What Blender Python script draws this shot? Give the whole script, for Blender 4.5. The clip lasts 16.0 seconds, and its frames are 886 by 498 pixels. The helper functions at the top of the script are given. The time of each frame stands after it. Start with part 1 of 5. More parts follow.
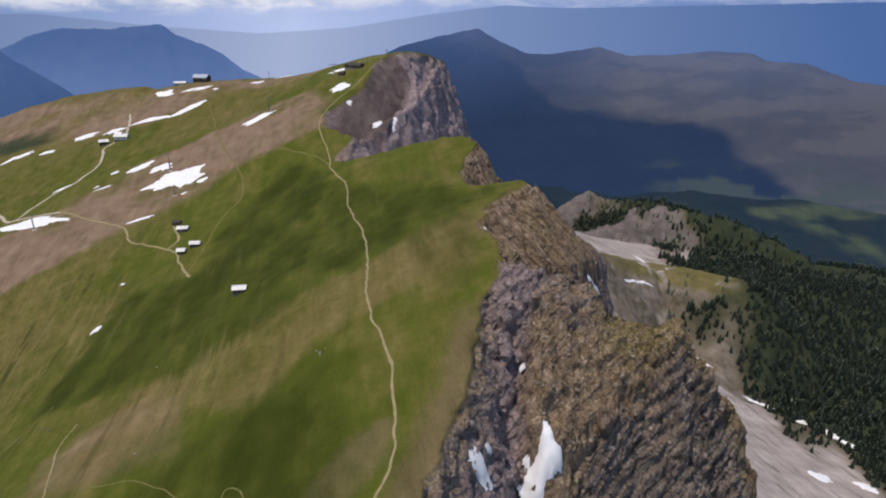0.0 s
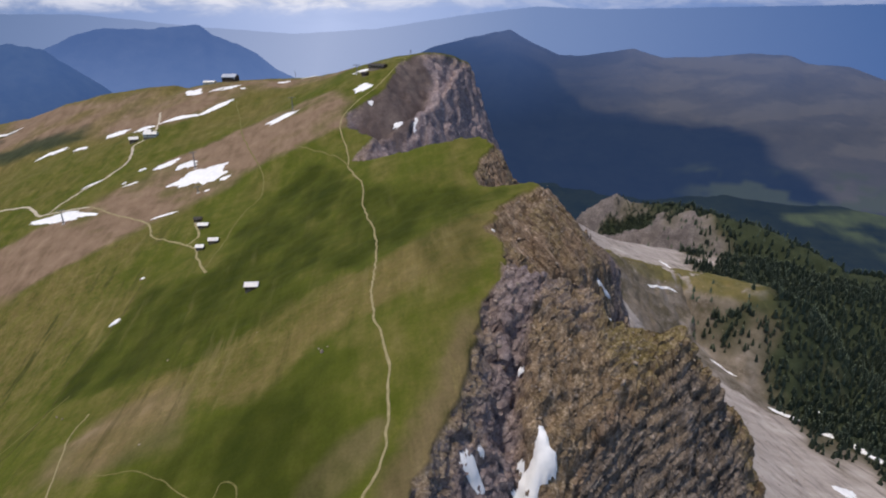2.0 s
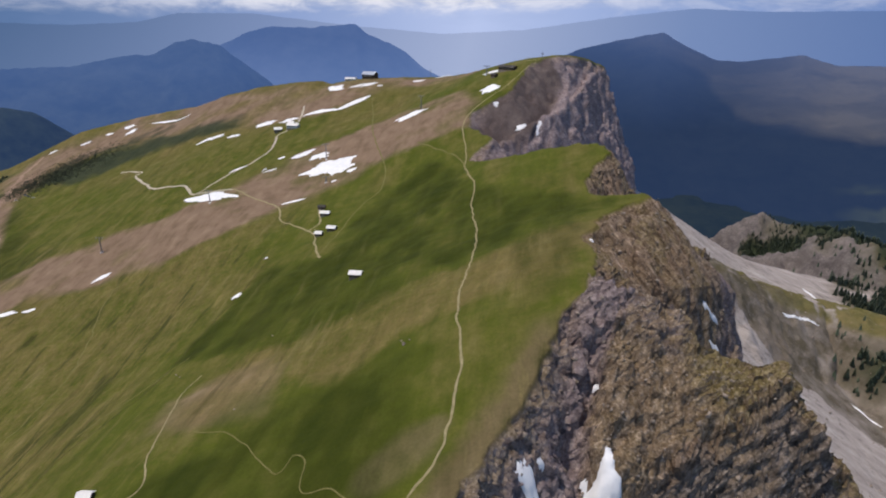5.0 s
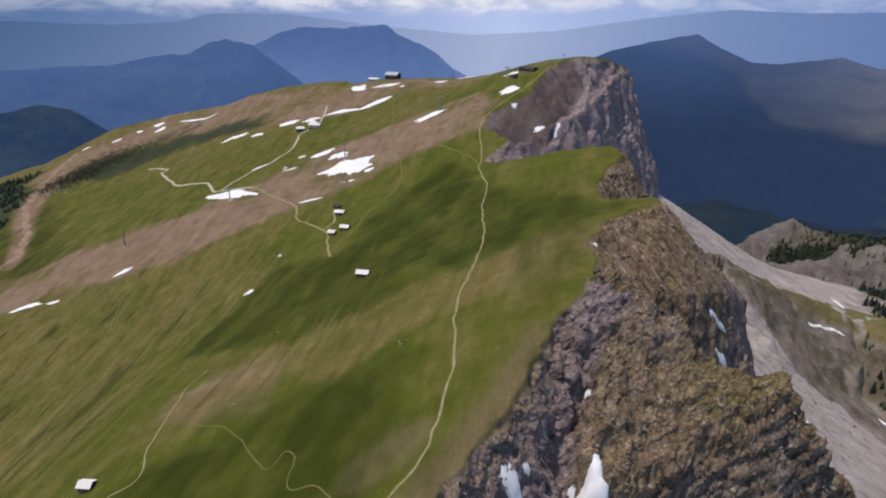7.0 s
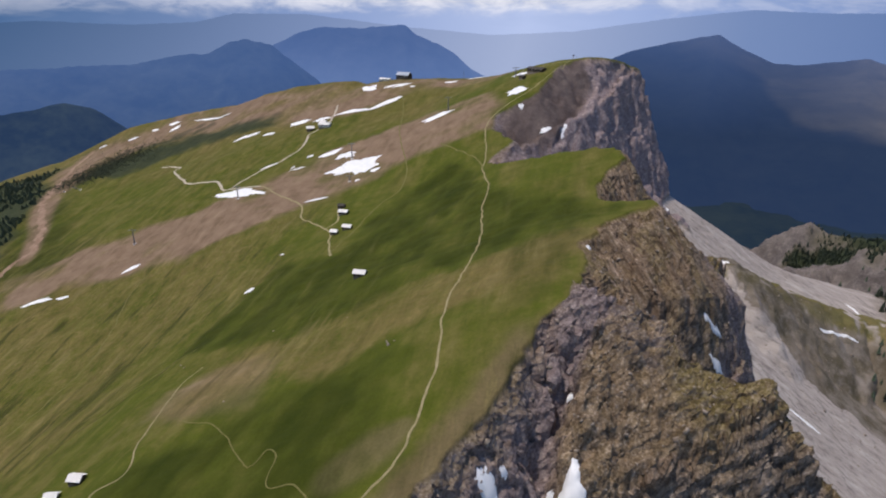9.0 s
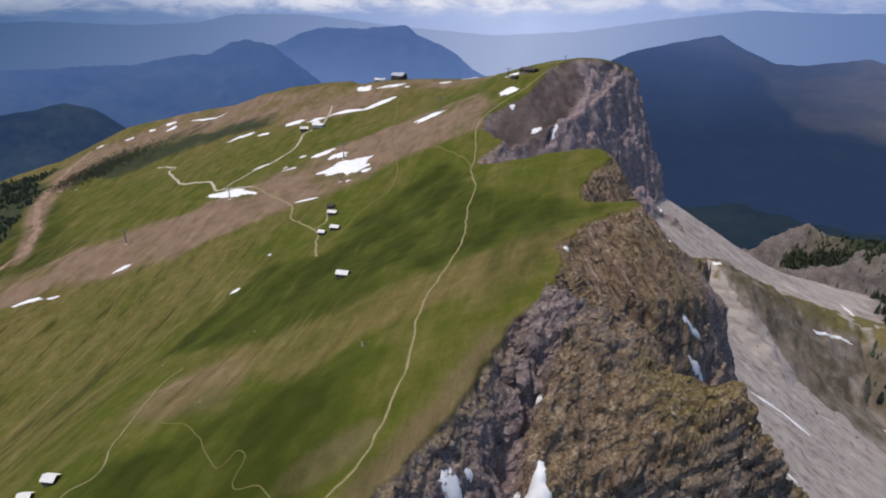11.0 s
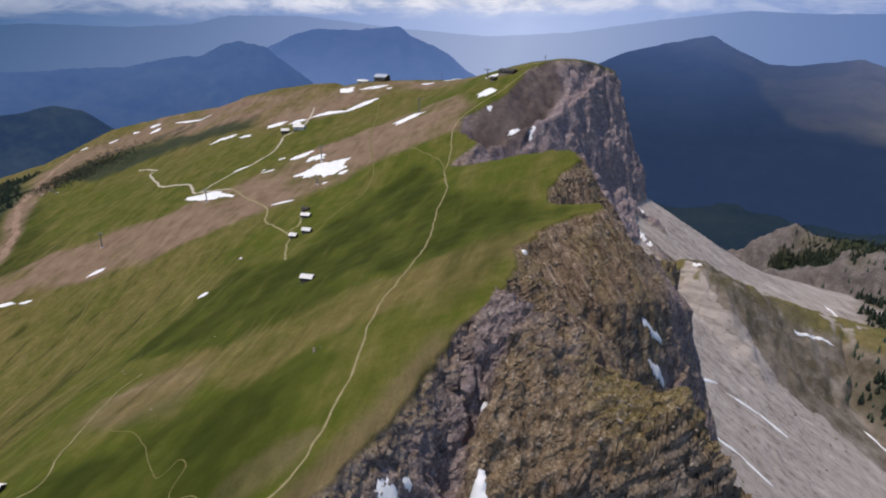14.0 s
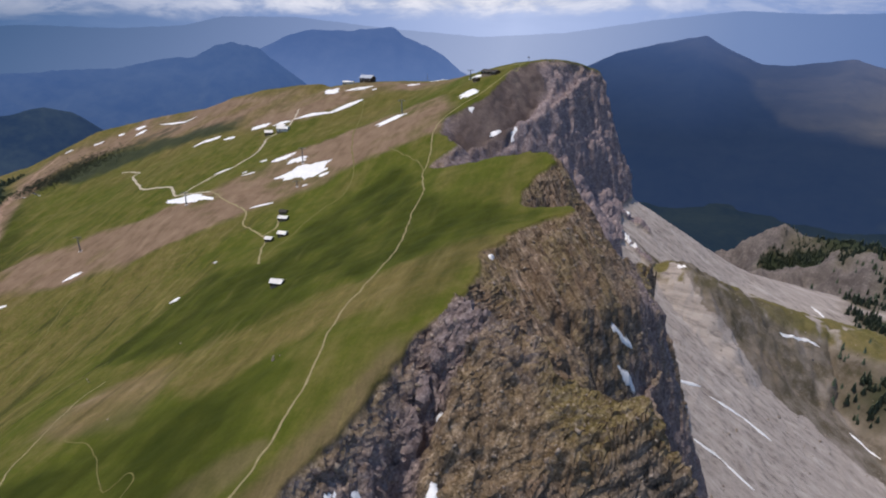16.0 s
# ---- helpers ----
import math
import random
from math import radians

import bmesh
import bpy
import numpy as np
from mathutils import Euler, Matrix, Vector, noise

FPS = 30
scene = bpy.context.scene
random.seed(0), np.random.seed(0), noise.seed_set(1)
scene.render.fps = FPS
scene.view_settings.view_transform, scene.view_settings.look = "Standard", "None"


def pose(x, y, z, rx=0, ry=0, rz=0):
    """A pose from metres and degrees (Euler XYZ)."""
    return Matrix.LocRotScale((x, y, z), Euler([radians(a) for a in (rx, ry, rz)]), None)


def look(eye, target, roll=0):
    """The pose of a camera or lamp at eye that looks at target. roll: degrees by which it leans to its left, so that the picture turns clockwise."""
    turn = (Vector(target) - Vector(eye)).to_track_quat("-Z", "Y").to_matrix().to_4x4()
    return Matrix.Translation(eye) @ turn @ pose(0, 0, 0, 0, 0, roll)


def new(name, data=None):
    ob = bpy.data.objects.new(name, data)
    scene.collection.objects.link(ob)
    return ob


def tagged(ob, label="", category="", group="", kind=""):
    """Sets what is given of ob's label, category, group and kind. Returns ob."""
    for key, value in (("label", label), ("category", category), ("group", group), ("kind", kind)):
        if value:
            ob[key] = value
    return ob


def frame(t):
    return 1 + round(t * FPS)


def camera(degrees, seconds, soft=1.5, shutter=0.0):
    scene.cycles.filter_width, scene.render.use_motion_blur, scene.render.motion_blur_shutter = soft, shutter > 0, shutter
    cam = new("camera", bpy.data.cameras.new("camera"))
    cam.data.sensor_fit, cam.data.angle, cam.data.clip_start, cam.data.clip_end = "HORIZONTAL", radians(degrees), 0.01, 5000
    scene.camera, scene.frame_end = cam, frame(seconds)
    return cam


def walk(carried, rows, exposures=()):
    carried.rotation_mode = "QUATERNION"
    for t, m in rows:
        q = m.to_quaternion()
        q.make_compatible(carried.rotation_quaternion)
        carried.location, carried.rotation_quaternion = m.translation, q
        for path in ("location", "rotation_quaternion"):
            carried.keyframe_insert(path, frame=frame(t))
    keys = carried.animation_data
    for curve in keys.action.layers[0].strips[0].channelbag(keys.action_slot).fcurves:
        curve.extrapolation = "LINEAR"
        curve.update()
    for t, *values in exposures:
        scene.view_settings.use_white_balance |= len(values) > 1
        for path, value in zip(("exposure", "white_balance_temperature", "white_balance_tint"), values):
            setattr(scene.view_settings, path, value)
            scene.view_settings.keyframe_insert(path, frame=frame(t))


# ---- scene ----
cam = camera(70.7, 16.0, soft=2.0)
METRES, EYE, TILT, LEAN, TURN = 100.0, 0.0, -21.8, 0.0, 0.0
ROWS = [
    (0.0, 0.0, 0.0, 0.0, 0.0, -0.0, -0.0),
    (0.5, 0.026, 0.0019, -0.0, 0.18, 0.02, -0.06),
    (1.0, 0.0532, 0.0039, 0.0001, 0.68, 0.03, -0.24),
    (1.5, 0.0811, 0.0048, 0.0009, 1.53, 0.03, -0.59),
    (2.0, 0.1091, 0.0058, 0.0022, 2.72, 0.05, -1.1),
    (2.5, 0.137, 0.0078, 0.0041, 4.36, 0.01, -1.77),
    (3.0, 0.1652, 0.0103, 0.0057, 6.58, -0.06, -2.71),
    (3.5, 0.1933, 0.0132, 0.0081, 9.12, -0.2, -3.76),
    (4.0, 0.2232, 0.0164, 0.0111, 11.69, -0.37, -4.79),
    (6.5, 0.3733, 0.0543, 0.0291, 16.55, -0.76, -6.73),
    (7.0, 0.4026, 0.0639, 0.0335, 17.34, -0.84, -7.04),
    (7.5, 0.4319, 0.0737, 0.0386, 18.05, -0.93, -7.32),
    (8.0, 0.4604, 0.0845, 0.0432, 18.53, -0.98, -7.51),
    (8.5, 0.4886, 0.0957, 0.048, 18.85, -1.02, -7.62),
    (9.0, 0.5167, 0.1066, 0.0528, 18.99, -1.04, -7.65),
    (11.5, 0.6524, 0.1608, 0.0763, 19.3, -1.05, -7.75),
    (12.0, 0.6786, 0.1735, 0.0808, 19.28, -1.04, -7.72),
    (12.5, 0.7056, 0.1873, 0.0864, 19.22, -1.01, -7.68),
    (13.0, 0.7307, 0.2025, 0.0923, 19.17, -1.0, -7.64),
    (13.5, 0.7586, 0.2216, 0.1, 19.09, -0.96, -7.57),
    (14.0, 0.787, 0.2439, 0.1078, 19.01, -0.92, -7.52),
    (14.5, 0.8163, 0.2671, 0.1166, 18.93, -0.9, -7.48),
    (15.0, 0.8458, 0.2923, 0.1262, 18.86, -0.88, -7.44),
    (15.5, 0.8741, 0.3171, 0.1351, 18.77, -0.84, -7.38),
    (16.0, 0.9015, 0.3422, 0.1447, 18.71, -0.83, -7.32),
]
walk(cam, [(t, pose(0, 0, EYE, TILT, LEAN, TURN) @ pose(METRES * x, METRES * y, METRES * z, 90 + pitch, roll, yaw)) for t, x, y, z, yaw, pitch, roll in ROWS],
     exposures=[(0.0, 0.0, 6450, 14), (16.0, 0.0, 6400, 14)])


# ---- daylight: high sun from the west, broken cloud ----
SUN_FROM = Vector((-0.31, -0.14, 1.0)).normalized()
world = bpy.data.worlds.new("sky")
scene.world = world
world.use_nodes = True
wn = world.node_tree.nodes
sky = wn.new("ShaderNodeTexSky")
sky.sky_type = "NISHITA"
sky.sun_disc = False
sky.sun_elevation = math.asin(SUN_FROM.z)
sky.sun_rotation = math.atan2(SUN_FROM.x, SUN_FROM.y)
sky.altitude = 2400
world.node_tree.links.new(sky.outputs["Color"], wn["Background"].inputs["Color"])
wn["Background"].inputs["Strength"].default_value = 0.14
sun_data = bpy.data.lights.new("sun", "SUN")
sun_data.energy = 3.25
sun_data.angle = radians(2.0)
sun_data.color = (1.0, 0.90, 0.76)
sun = new("sun", sun_data)
sun.matrix_world = look((0, 0, 900), Vector((0, 0, 900)) - SUN_FROM)


# ---- materials ----
class Mat:
    """A node material with a few short helpers."""

    def __init__(self, name, rough=0.9, spec=0.2):
        self.m = bpy.data.materials.new(name)
        self.m.use_nodes = True
        self.t = self.m.node_tree
        self.bsdf = self.t.nodes["Principled BSDF"]
        self.bsdf.inputs["Roughness"].default_value = rough
        self.bsdf.inputs["Specular IOR Level"].default_value = spec
        self.geo = self.node("ShaderNodeNewGeometry")

    def node(self, kind, **sets):
        n = self.t.nodes.new(kind)
        for k, v in sets.items():
            n.inputs[k].default_value = v
        return n

    def link(self, a, b):
        self.t.links.new(a, b)

    def noise(self, scale, detail=4.0, rough=0.55, stretch=None, distort=0.0):
        n = self.node("ShaderNodeTexNoise", Scale=scale, Detail=detail, Roughness=rough, Distortion=distort)
        src = self.geo.outputs["Position"]
        if stretch:
            mp = self.node("ShaderNodeMapping")
            mp.inputs["Rotation"].default_value = [radians(a) for a in stretch[1]]
            mp.inputs["Scale"].default_value = stretch[0]
            self.link(src, mp.inputs["Vector"])
            src = mp.outputs["Vector"]
        self.link(src, n.inputs["Vector"])
        return n.outputs["Fac"]

    def streak(self, scale, detail, rough, angle, ratio):
        """Noise drawn out along one bearing of the plan."""
        mp = self.node("ShaderNodeMapping")
        mp.vector_type = "TEXTURE"
        mp.inputs["Rotation"].default_value = (0, 0, radians(angle))
        mp.inputs["Scale"].default_value = (ratio, 1, 1)
        n = self.node("ShaderNodeTexNoise", Scale=scale, Detail=detail, Roughness=rough)
        self.link(self.geo.outputs["Position"], mp.inputs["Vector"])
        self.link(mp.outputs["Vector"], n.inputs["Vector"])
        return n.outputs["Fac"]

    def bedded(self, scale, detail, rough, across):
        """Noise drawn out along the tilted beds of the rock."""
        j = self.t.nodes.new("ShaderNodeCombineXYZ")
        for k, (axis_, s) in enumerate((((0.46, 0.89, 0.0), 0.55), ((0.56, -0.29, 0.78), 0.8), ((-0.69, 0.36, 0.62), across))):
            d = self.t.nodes.new("ShaderNodeVectorMath")
            d.operation = "DOT_PRODUCT"
            d.inputs[1].default_value = [v * s for v in axis_]
            self.link(self.geo.outputs["Position"], d.inputs[0])
            self.link(d.outputs["Value"], j.inputs[k])
        n = self.node("ShaderNodeTexNoise", Scale=scale, Detail=detail, Roughness=rough)
        self.link(j.outputs[0], n.inputs["Vector"])
        return n.outputs["Fac"]

    def along(self, axis_, scale, detail, rough, stretch):
        """Noise drawn out along one direction in space."""
        a = Vector(axis_).normalized()
        b = a.cross(Vector((0, 0, 1))).normalized()
        j = self.t.nodes.new("ShaderNodeCombineXYZ")
        for k, (v, s) in enumerate(((a, stretch), (b, 1.0), (a.cross(b), 1.0))):
            d = self.t.nodes.new("ShaderNodeVectorMath")
            d.operation = "DOT_PRODUCT"
            d.inputs[1].default_value = v * s
            self.link(self.geo.outputs["Position"], d.inputs[0])
            self.link(d.outputs["Value"], j.inputs[k])
        n = self.node("ShaderNodeTexNoise", Scale=scale, Detail=detail, Roughness=rough)
        self.link(j.outputs[0], n.inputs["Vector"])
        return n.outputs["Fac"]

    def air(self, gain):
        """Colour of the far air by bearing: blue to the west and east, pale under the clouds between."""
        xy = self.t.nodes.new("ShaderNodeSeparateXYZ")
        self.link(self.geo.outputs["Position"], xy.inputs[0])
        f = self.math("MULTIPLY", self.math("ADD", xy.outputs["X"], 4000.0), 1 / 6500.0, True)
        stops = ((0.0, (0.064, 0.142, 0.295)), (0.25, (0.255, 0.355, 0.600)), (0.45, (0.470, 0.570, 0.820)), (0.68, (0.230, 0.340, 0.610)), (1.0, (0.090, 0.185, 0.440)))
        return self.ramp(f, *[(p, tuple(v * gain for v in c)) for p, c in stops]), xy

    def ramp(self, fac, *stops):
        r = self.t.nodes.new("ShaderNodeValToRGB")
        e = r.color_ramp.elements
        for k, (p, c) in enumerate(stops):
            el = e[k] if k < 2 else e.new(p)
            el.position = p
            el.color = (*c, 1) if len(c) == 3 else c
        self.link(fac, r.inputs["Fac"])
        return r.outputs["Color"]

    def mix(self, fac, a, b, kind="MIX"):
        n = self.t.nodes.new("ShaderNodeMix")
        n.data_type = "RGBA"
        n.blend_type = kind
        for sock, v in ((n.inputs[0], fac), (n.inputs[6], a), (n.inputs[7], b)):
            if isinstance(v, (int, float)):
                sock.default_value = v
            elif isinstance(v, tuple):
                sock.default_value = (*v, 1)
            else:
                self.link(v, sock)
        return n.outputs[2]

    def math(self, op, a, b=0.0, clamp=False):
        n = self.t.nodes.new("ShaderNodeMath")
        n.operation = op
        n.use_clamp = clamp
        for sock, v in ((n.inputs[0], a), (n.inputs[1], b)):
            if isinstance(v, (int, float)):
                sock.default_value = v
            else:
                self.link(v, sock)
        return n.outputs[0]

    def masks(self, name):
        a = self.t.nodes.new("ShaderNodeAttribute")
        a.attribute_name = name
        s = self.t.nodes.new("ShaderNodeSeparateColor")
        self.link(a.outputs["Color"], s.inputs[0])
        return s.outputs[0], s.outputs[1], s.outputs[2], a.outputs["Alpha"]

    def colour(self, c):
        if isinstance(c, tuple):
            self.bsdf.inputs["Base Color"].default_value = (*c, 1)
        else:
            self.link(c, self.bsdf.inputs["Base Color"])
        return self

    def bump(self, height, strength, distance):
        b = self.node("ShaderNodeBump", Strength=strength, Distance=distance)
        self.link(height, b.inputs["Height"])
        self.link(b.outputs["Normal"], self.bsdf.inputs["Normal"])
        return self


def ground_material():
    k = Mat("alpine_ground", 0.95, 0.1)
    earth, dry, rock, scree = k.masks("ground_kind")
    wood, warm, close, violet = k.masks("ground_extra")
    lush, flank, grey, slab = k.masks("ground_more")
    face, tuft, slide, rut = k.masks("ground_rock")
    big = k.noise(0.018, 5, 0.6)
    mid = k.math("ADD", k.math("MULTIPLY", k.noise(0.07, 6, 0.6), 0.55), k.math("MULTIPLY", k.streak(0.10, 5, 0.6, -82, 6.0), 0.45))
    terrace = k.streak(0.20, 6, 0.66, -80, 4.0)
    fine = k.noise(0.9, 4, 0.65)
    grass = k.ramp(mid, (0.28, (0.052, 0.066, 0.007)), (0.50, (0.076, 0.090, 0.011)), (0.74, (0.120, 0.119, 0.024)))
    straw = k.ramp(mid, (0.25, (0.098, 0.080, 0.024)), (0.55, (0.155, 0.123, 0.043)), (0.80, (0.220, 0.172, 0.074)))
    patch = k.math("ADD", dry, k.math("MULTIPLY", k.math("SUBTRACT", big, 0.5), 0.8))
    patch = k.math("ADD", patch, k.math("MULTIPLY", k.math("SUBTRACT", mid, 0.5), 1.2), True)
    clump = k.noise(0.30, 7, 0.68, None, 0.7)
    patch = k.math("ADD", patch, k.math("MULTIPLY", k.math("SUBTRACT", clump, 0.5), k.math("ADD", 0.5, k.math("MULTIPLY", rut, 2.2))), True)
    turf = k.mix(patch, grass, straw)
    deep = k.ramp(mid, (0.3, (0.021, 0.031, 0.003)), (0.7, (0.048, 0.057, 0.006)))
    turf = k.mix(k.math("MULTIPLY", lush, 0.92), turf, deep)
    soil = k.ramp(mid, (0.28, (0.140, 0.093, 0.062)), (0.55, (0.215, 0.150, 0.100)), (0.8, (0.300, 0.225, 0.155)))
    e2 = k.math("ADD", earth, k.math("MULTIPLY", k.math("MULTIPLY", k.math("SUBTRACT", mid, 0.5), 1.6), k.math("MINIMUM", earth, 0.6)), True)
    turf = k.mix(e2, turf, soil)
    # sheep tracks and wet runnels drawn out down the slope
    runnel = k.streak(0.10, 6, 0.6, -82, 11.0)
    turf = k.mix(k.math("MULTIPLY", k.ramp(runnel, (0.36, (1, 1, 1)), (0.44, (0, 0, 0))), k.math("MULTIPLY", rut, 0.75)), turf, (0.040, 0.044, 0.010))
    turf = k.mix(k.math("MULTIPLY", k.ramp(runnel, (0.58, (0, 0, 0)), (0.66, (1, 1, 1))), k.math("MULTIPLY", rut, 0.6)), turf, (0.185, 0.150, 0.062))
    turf = k.mix(0.32, turf, k.ramp(fine, (0.25, (0.55, 0.55, 0.55)), (0.7, (1.35, 1.35, 1.35))), "MULTIPLY")
    turf = k.mix(k.math("ADD", 0.10, k.math("MULTIPLY", rut, 0.22)), turf, k.ramp(terrace, (0.34, (0.50, 0.52, 0.45)), (0.50, (1.0, 1.0, 1.0)), (0.66, (1.50, 1.45, 1.42))), "MULTIPLY")
    # bare rock: brown-grey, violet-grey, bedded faces with painted shade, ochre grass on the ledges
    r1 = k.noise(0.06, 6, 0.65)
    rm = k.mix(0.45, k.noise(0.30, 8, 0.68, None, 0.6), k.noise(1.1, 6, 0.68, None, 0.4))
    r2 = k.bedded(0.30, 6, 0.68, 2.6)
    r3 = k.noise(1.0, 5, 0.7)
    rs = k.along((0.63, -0.57, -0.53), 0.60, 6, 0.66, 0.09)
    rr = k.mix(k.math("ADD", 0.18, k.math("MULTIPLY", face, 0.62)), rm, r2)
    rr = k.mix(k.math("MULTIPLY", slab, 0.72), rr, rs)
    stone = k.ramp(rr, (0.36, (0.046, 0.032, 0.021)), (0.46, (0.130, 0.091, 0.062)), (0.55, (0.225, 0.164, 0.115)), (0.66, (0.50, 0.39, 0.30)))
    cold = k.ramp(rr, (0.36, (0.060, 0.044, 0.043)), (0.46, (0.152, 0.118, 0.116)), (0.55, (0.240, 0.195, 0.188)), (0.67, (0.48, 0.40, 0.36)))
    # darker copy of the rock colour, for shade on steep east and lower faces
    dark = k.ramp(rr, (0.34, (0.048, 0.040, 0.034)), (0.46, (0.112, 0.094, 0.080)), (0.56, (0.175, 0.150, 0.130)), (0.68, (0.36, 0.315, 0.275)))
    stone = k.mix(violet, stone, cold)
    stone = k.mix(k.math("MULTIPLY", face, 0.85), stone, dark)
    ochre = k.ramp(rm, (0.37, (0.056, 0.038, 0.020)), (0.48, (0.148, 0.106, 0.060)), (0.56, (0.248, 0.188, 0.122)), (0.66, (0.54, 0.44, 0.335)))
    moss = k.math("MULTIPLY", warm, k.math("ADD", 0.5, k.math("MULTIPLY", k.math("SUBTRACT", r1, 0.40), 3.0)), True)
    up = k.t.nodes.new("ShaderNodeSeparateXYZ")
    k.link(k.geo.outputs["Normal"], up.inputs[0])
    ledge = k.math("MULTIPLY", k.math("SUBTRACT", up.outputs["Z"], 0.26), 2.4, True)
    stone = k.mix(k.math("MULTIPLY", moss, k.math("ADD", k.math("MULTIPLY", ledge, 0.55), 0.4)), stone, ochre)
    sod = k.ramp(rm, (0.38, (0.072, 0.054, 0.020)), (0.49, (0.140, 0.108, 0.045)), (0.58, (0.250, 0.200, 0.112)))
    stone = k.mix(k.math("MULTIPLY", tuft, k.math("ADD", 0.25, k.math("MULTIPLY", ledge, 0.75)), True), stone, sod)
    stone = k.mix(0.4, stone, k.ramp(r3, (0.3, (0.5, 0.5, 0.5)), (0.66, (1.5, 1.5, 1.5))), "MULTIPLY")
    # far wall's colour brightened and blued to offset its shade
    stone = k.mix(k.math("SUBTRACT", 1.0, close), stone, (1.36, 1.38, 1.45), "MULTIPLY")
    chip = k.noise(0.75, 4, 0.6)
    stone = k.mix(k.math("MULTIPLY", k.ramp(chip, (0.60, (0, 0, 0)), (0.66, (1, 1, 1))), k.math("MULTIPLY", close, 0.40)), stone, (0.50, 0.41, 0.33))
    rubble = k.ramp(k.math("ADD", k.math("MULTIPLY", r1, 0.7), k.math("MULTIPLY", rm, 0.3)), (0.36, (0.062, 0.046, 0.042)), (0.50, (0.105, 0.081, 0.074)), (0.70, (0.185, 0.148, 0.128)))
    stone = k.mix(slide, stone, rubble)
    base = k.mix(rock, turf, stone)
    # scree: fans of pale gravel, sorted into lines that run down the slope
    s1 = k.noise(0.05, 5, 0.6, ((0.25, 1.6, 1), (0, 0, 28)))
    gravel = k.ramp(s1, (0.30, (0.300, 0.262, 0.236)), (0.55, (0.395, 0.352, 0.322)), (0.75, (0.49, 0.445, 0.410)))
    gravel = k.mix(0.35, gravel, k.ramp(r3, (0.3, (0.6, 0.6, 0.6)), (0.7, (1.3, 1.3, 1.3))), "MULTIPLY")
    where = k.t.nodes.new("ShaderNodeSeparateXYZ")
    k.link(k.geo.outputs["Position"], where.inputs[0])
    lines = k.mix(k.math("MULTIPLY", k.math("SUBTRACT", where.outputs["X"], 220.0), 1 / 90.0, True), k.streak(0.20, 5, 0.62, -12, 10.0), k.streak(0.17, 5, 0.62, -50, 8.0))
    gravel = k.mix(0.75, gravel, k.ramp(lines, (0.33, (0.40, 0.385, 0.385)), (0.47, (0.92, 0.91, 0.90)), (0.72, (1.2, 1.19, 1.17))), "MULTIPLY")
    base = k.mix(scree, base, gravel)
    worn = k.ramp(k.math("ADD", k.math("MULTIPLY", r1, 0.5), k.math("MULTIPLY", rm, 0.5)), (0.36, (0.060, 0.056, 0.030)), (0.48, (0.105, 0.088, 0.062)), (0.58, (0.185, 0.158, 0.130)), (0.70, (0.30, 0.265, 0.23)))
    base = k.mix(flank, base, worn)
    crumb = k.ramp(k.math("ADD", k.math("MULTIPLY", r1, 0.4), k.math("MULTIPLY", rm, 0.6)), (0.38, (0.038, 0.033, 0.032)), (0.50, (0.095, 0.082, 0.079)), (0.62, (0.235, 0.205, 0.192)))
    base = k.mix(grey, base, crumb)
    floor_c = k.ramp(mid, (0.3, (0.022, 0.031, 0.018)), (0.6, (0.040, 0.050, 0.026)), (0.8, (0.085, 0.088, 0.042)))
    base = k.mix(wood, base, floor_c)
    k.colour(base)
    tussock = k.math("MULTIPLY", k.math("ADD", clump, k.math("MULTIPLY", terrace, 0.8)), k.math("ADD", 0.12, k.math("MULTIPLY", rut, 0.75)))
    hgt = k.math("ADD", k.math("MULTIPLY", rr, k.math("MAXIMUM", rock, 0.10)), k.math("ADD", k.math("MULTIPLY", fine, 0.22), k.math("MULTIPLY", tussock, k.math("SUBTRACT", 1.0, rock))))
    k.bump(hgt, 0.6, 1.3)
    return k.m


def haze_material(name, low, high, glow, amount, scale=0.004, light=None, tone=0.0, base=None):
    """Ground seen through kilometres of blue air: dull land colour with the air's haze painted over it as emission,
    tinted by height or bearing.
    """
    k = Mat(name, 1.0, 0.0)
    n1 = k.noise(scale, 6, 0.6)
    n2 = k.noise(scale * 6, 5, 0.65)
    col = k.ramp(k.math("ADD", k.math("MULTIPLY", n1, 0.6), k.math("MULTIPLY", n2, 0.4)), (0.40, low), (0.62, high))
    # first mask: pale fields, and on the plateau sunlight painted into the colour
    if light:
        a, b, _, _ = k.masks("pasture_sun")
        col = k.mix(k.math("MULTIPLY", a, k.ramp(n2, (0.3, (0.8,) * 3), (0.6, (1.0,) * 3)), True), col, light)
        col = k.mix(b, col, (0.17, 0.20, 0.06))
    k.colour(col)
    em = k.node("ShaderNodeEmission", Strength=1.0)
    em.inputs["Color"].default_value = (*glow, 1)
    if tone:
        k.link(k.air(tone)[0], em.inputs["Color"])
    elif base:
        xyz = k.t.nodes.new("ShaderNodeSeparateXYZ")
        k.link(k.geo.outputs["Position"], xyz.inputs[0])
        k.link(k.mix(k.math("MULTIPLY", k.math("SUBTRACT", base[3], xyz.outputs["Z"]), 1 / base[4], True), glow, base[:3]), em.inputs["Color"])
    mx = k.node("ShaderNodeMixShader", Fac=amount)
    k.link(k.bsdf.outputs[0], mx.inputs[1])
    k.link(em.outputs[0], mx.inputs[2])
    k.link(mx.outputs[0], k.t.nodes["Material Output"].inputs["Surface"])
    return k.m


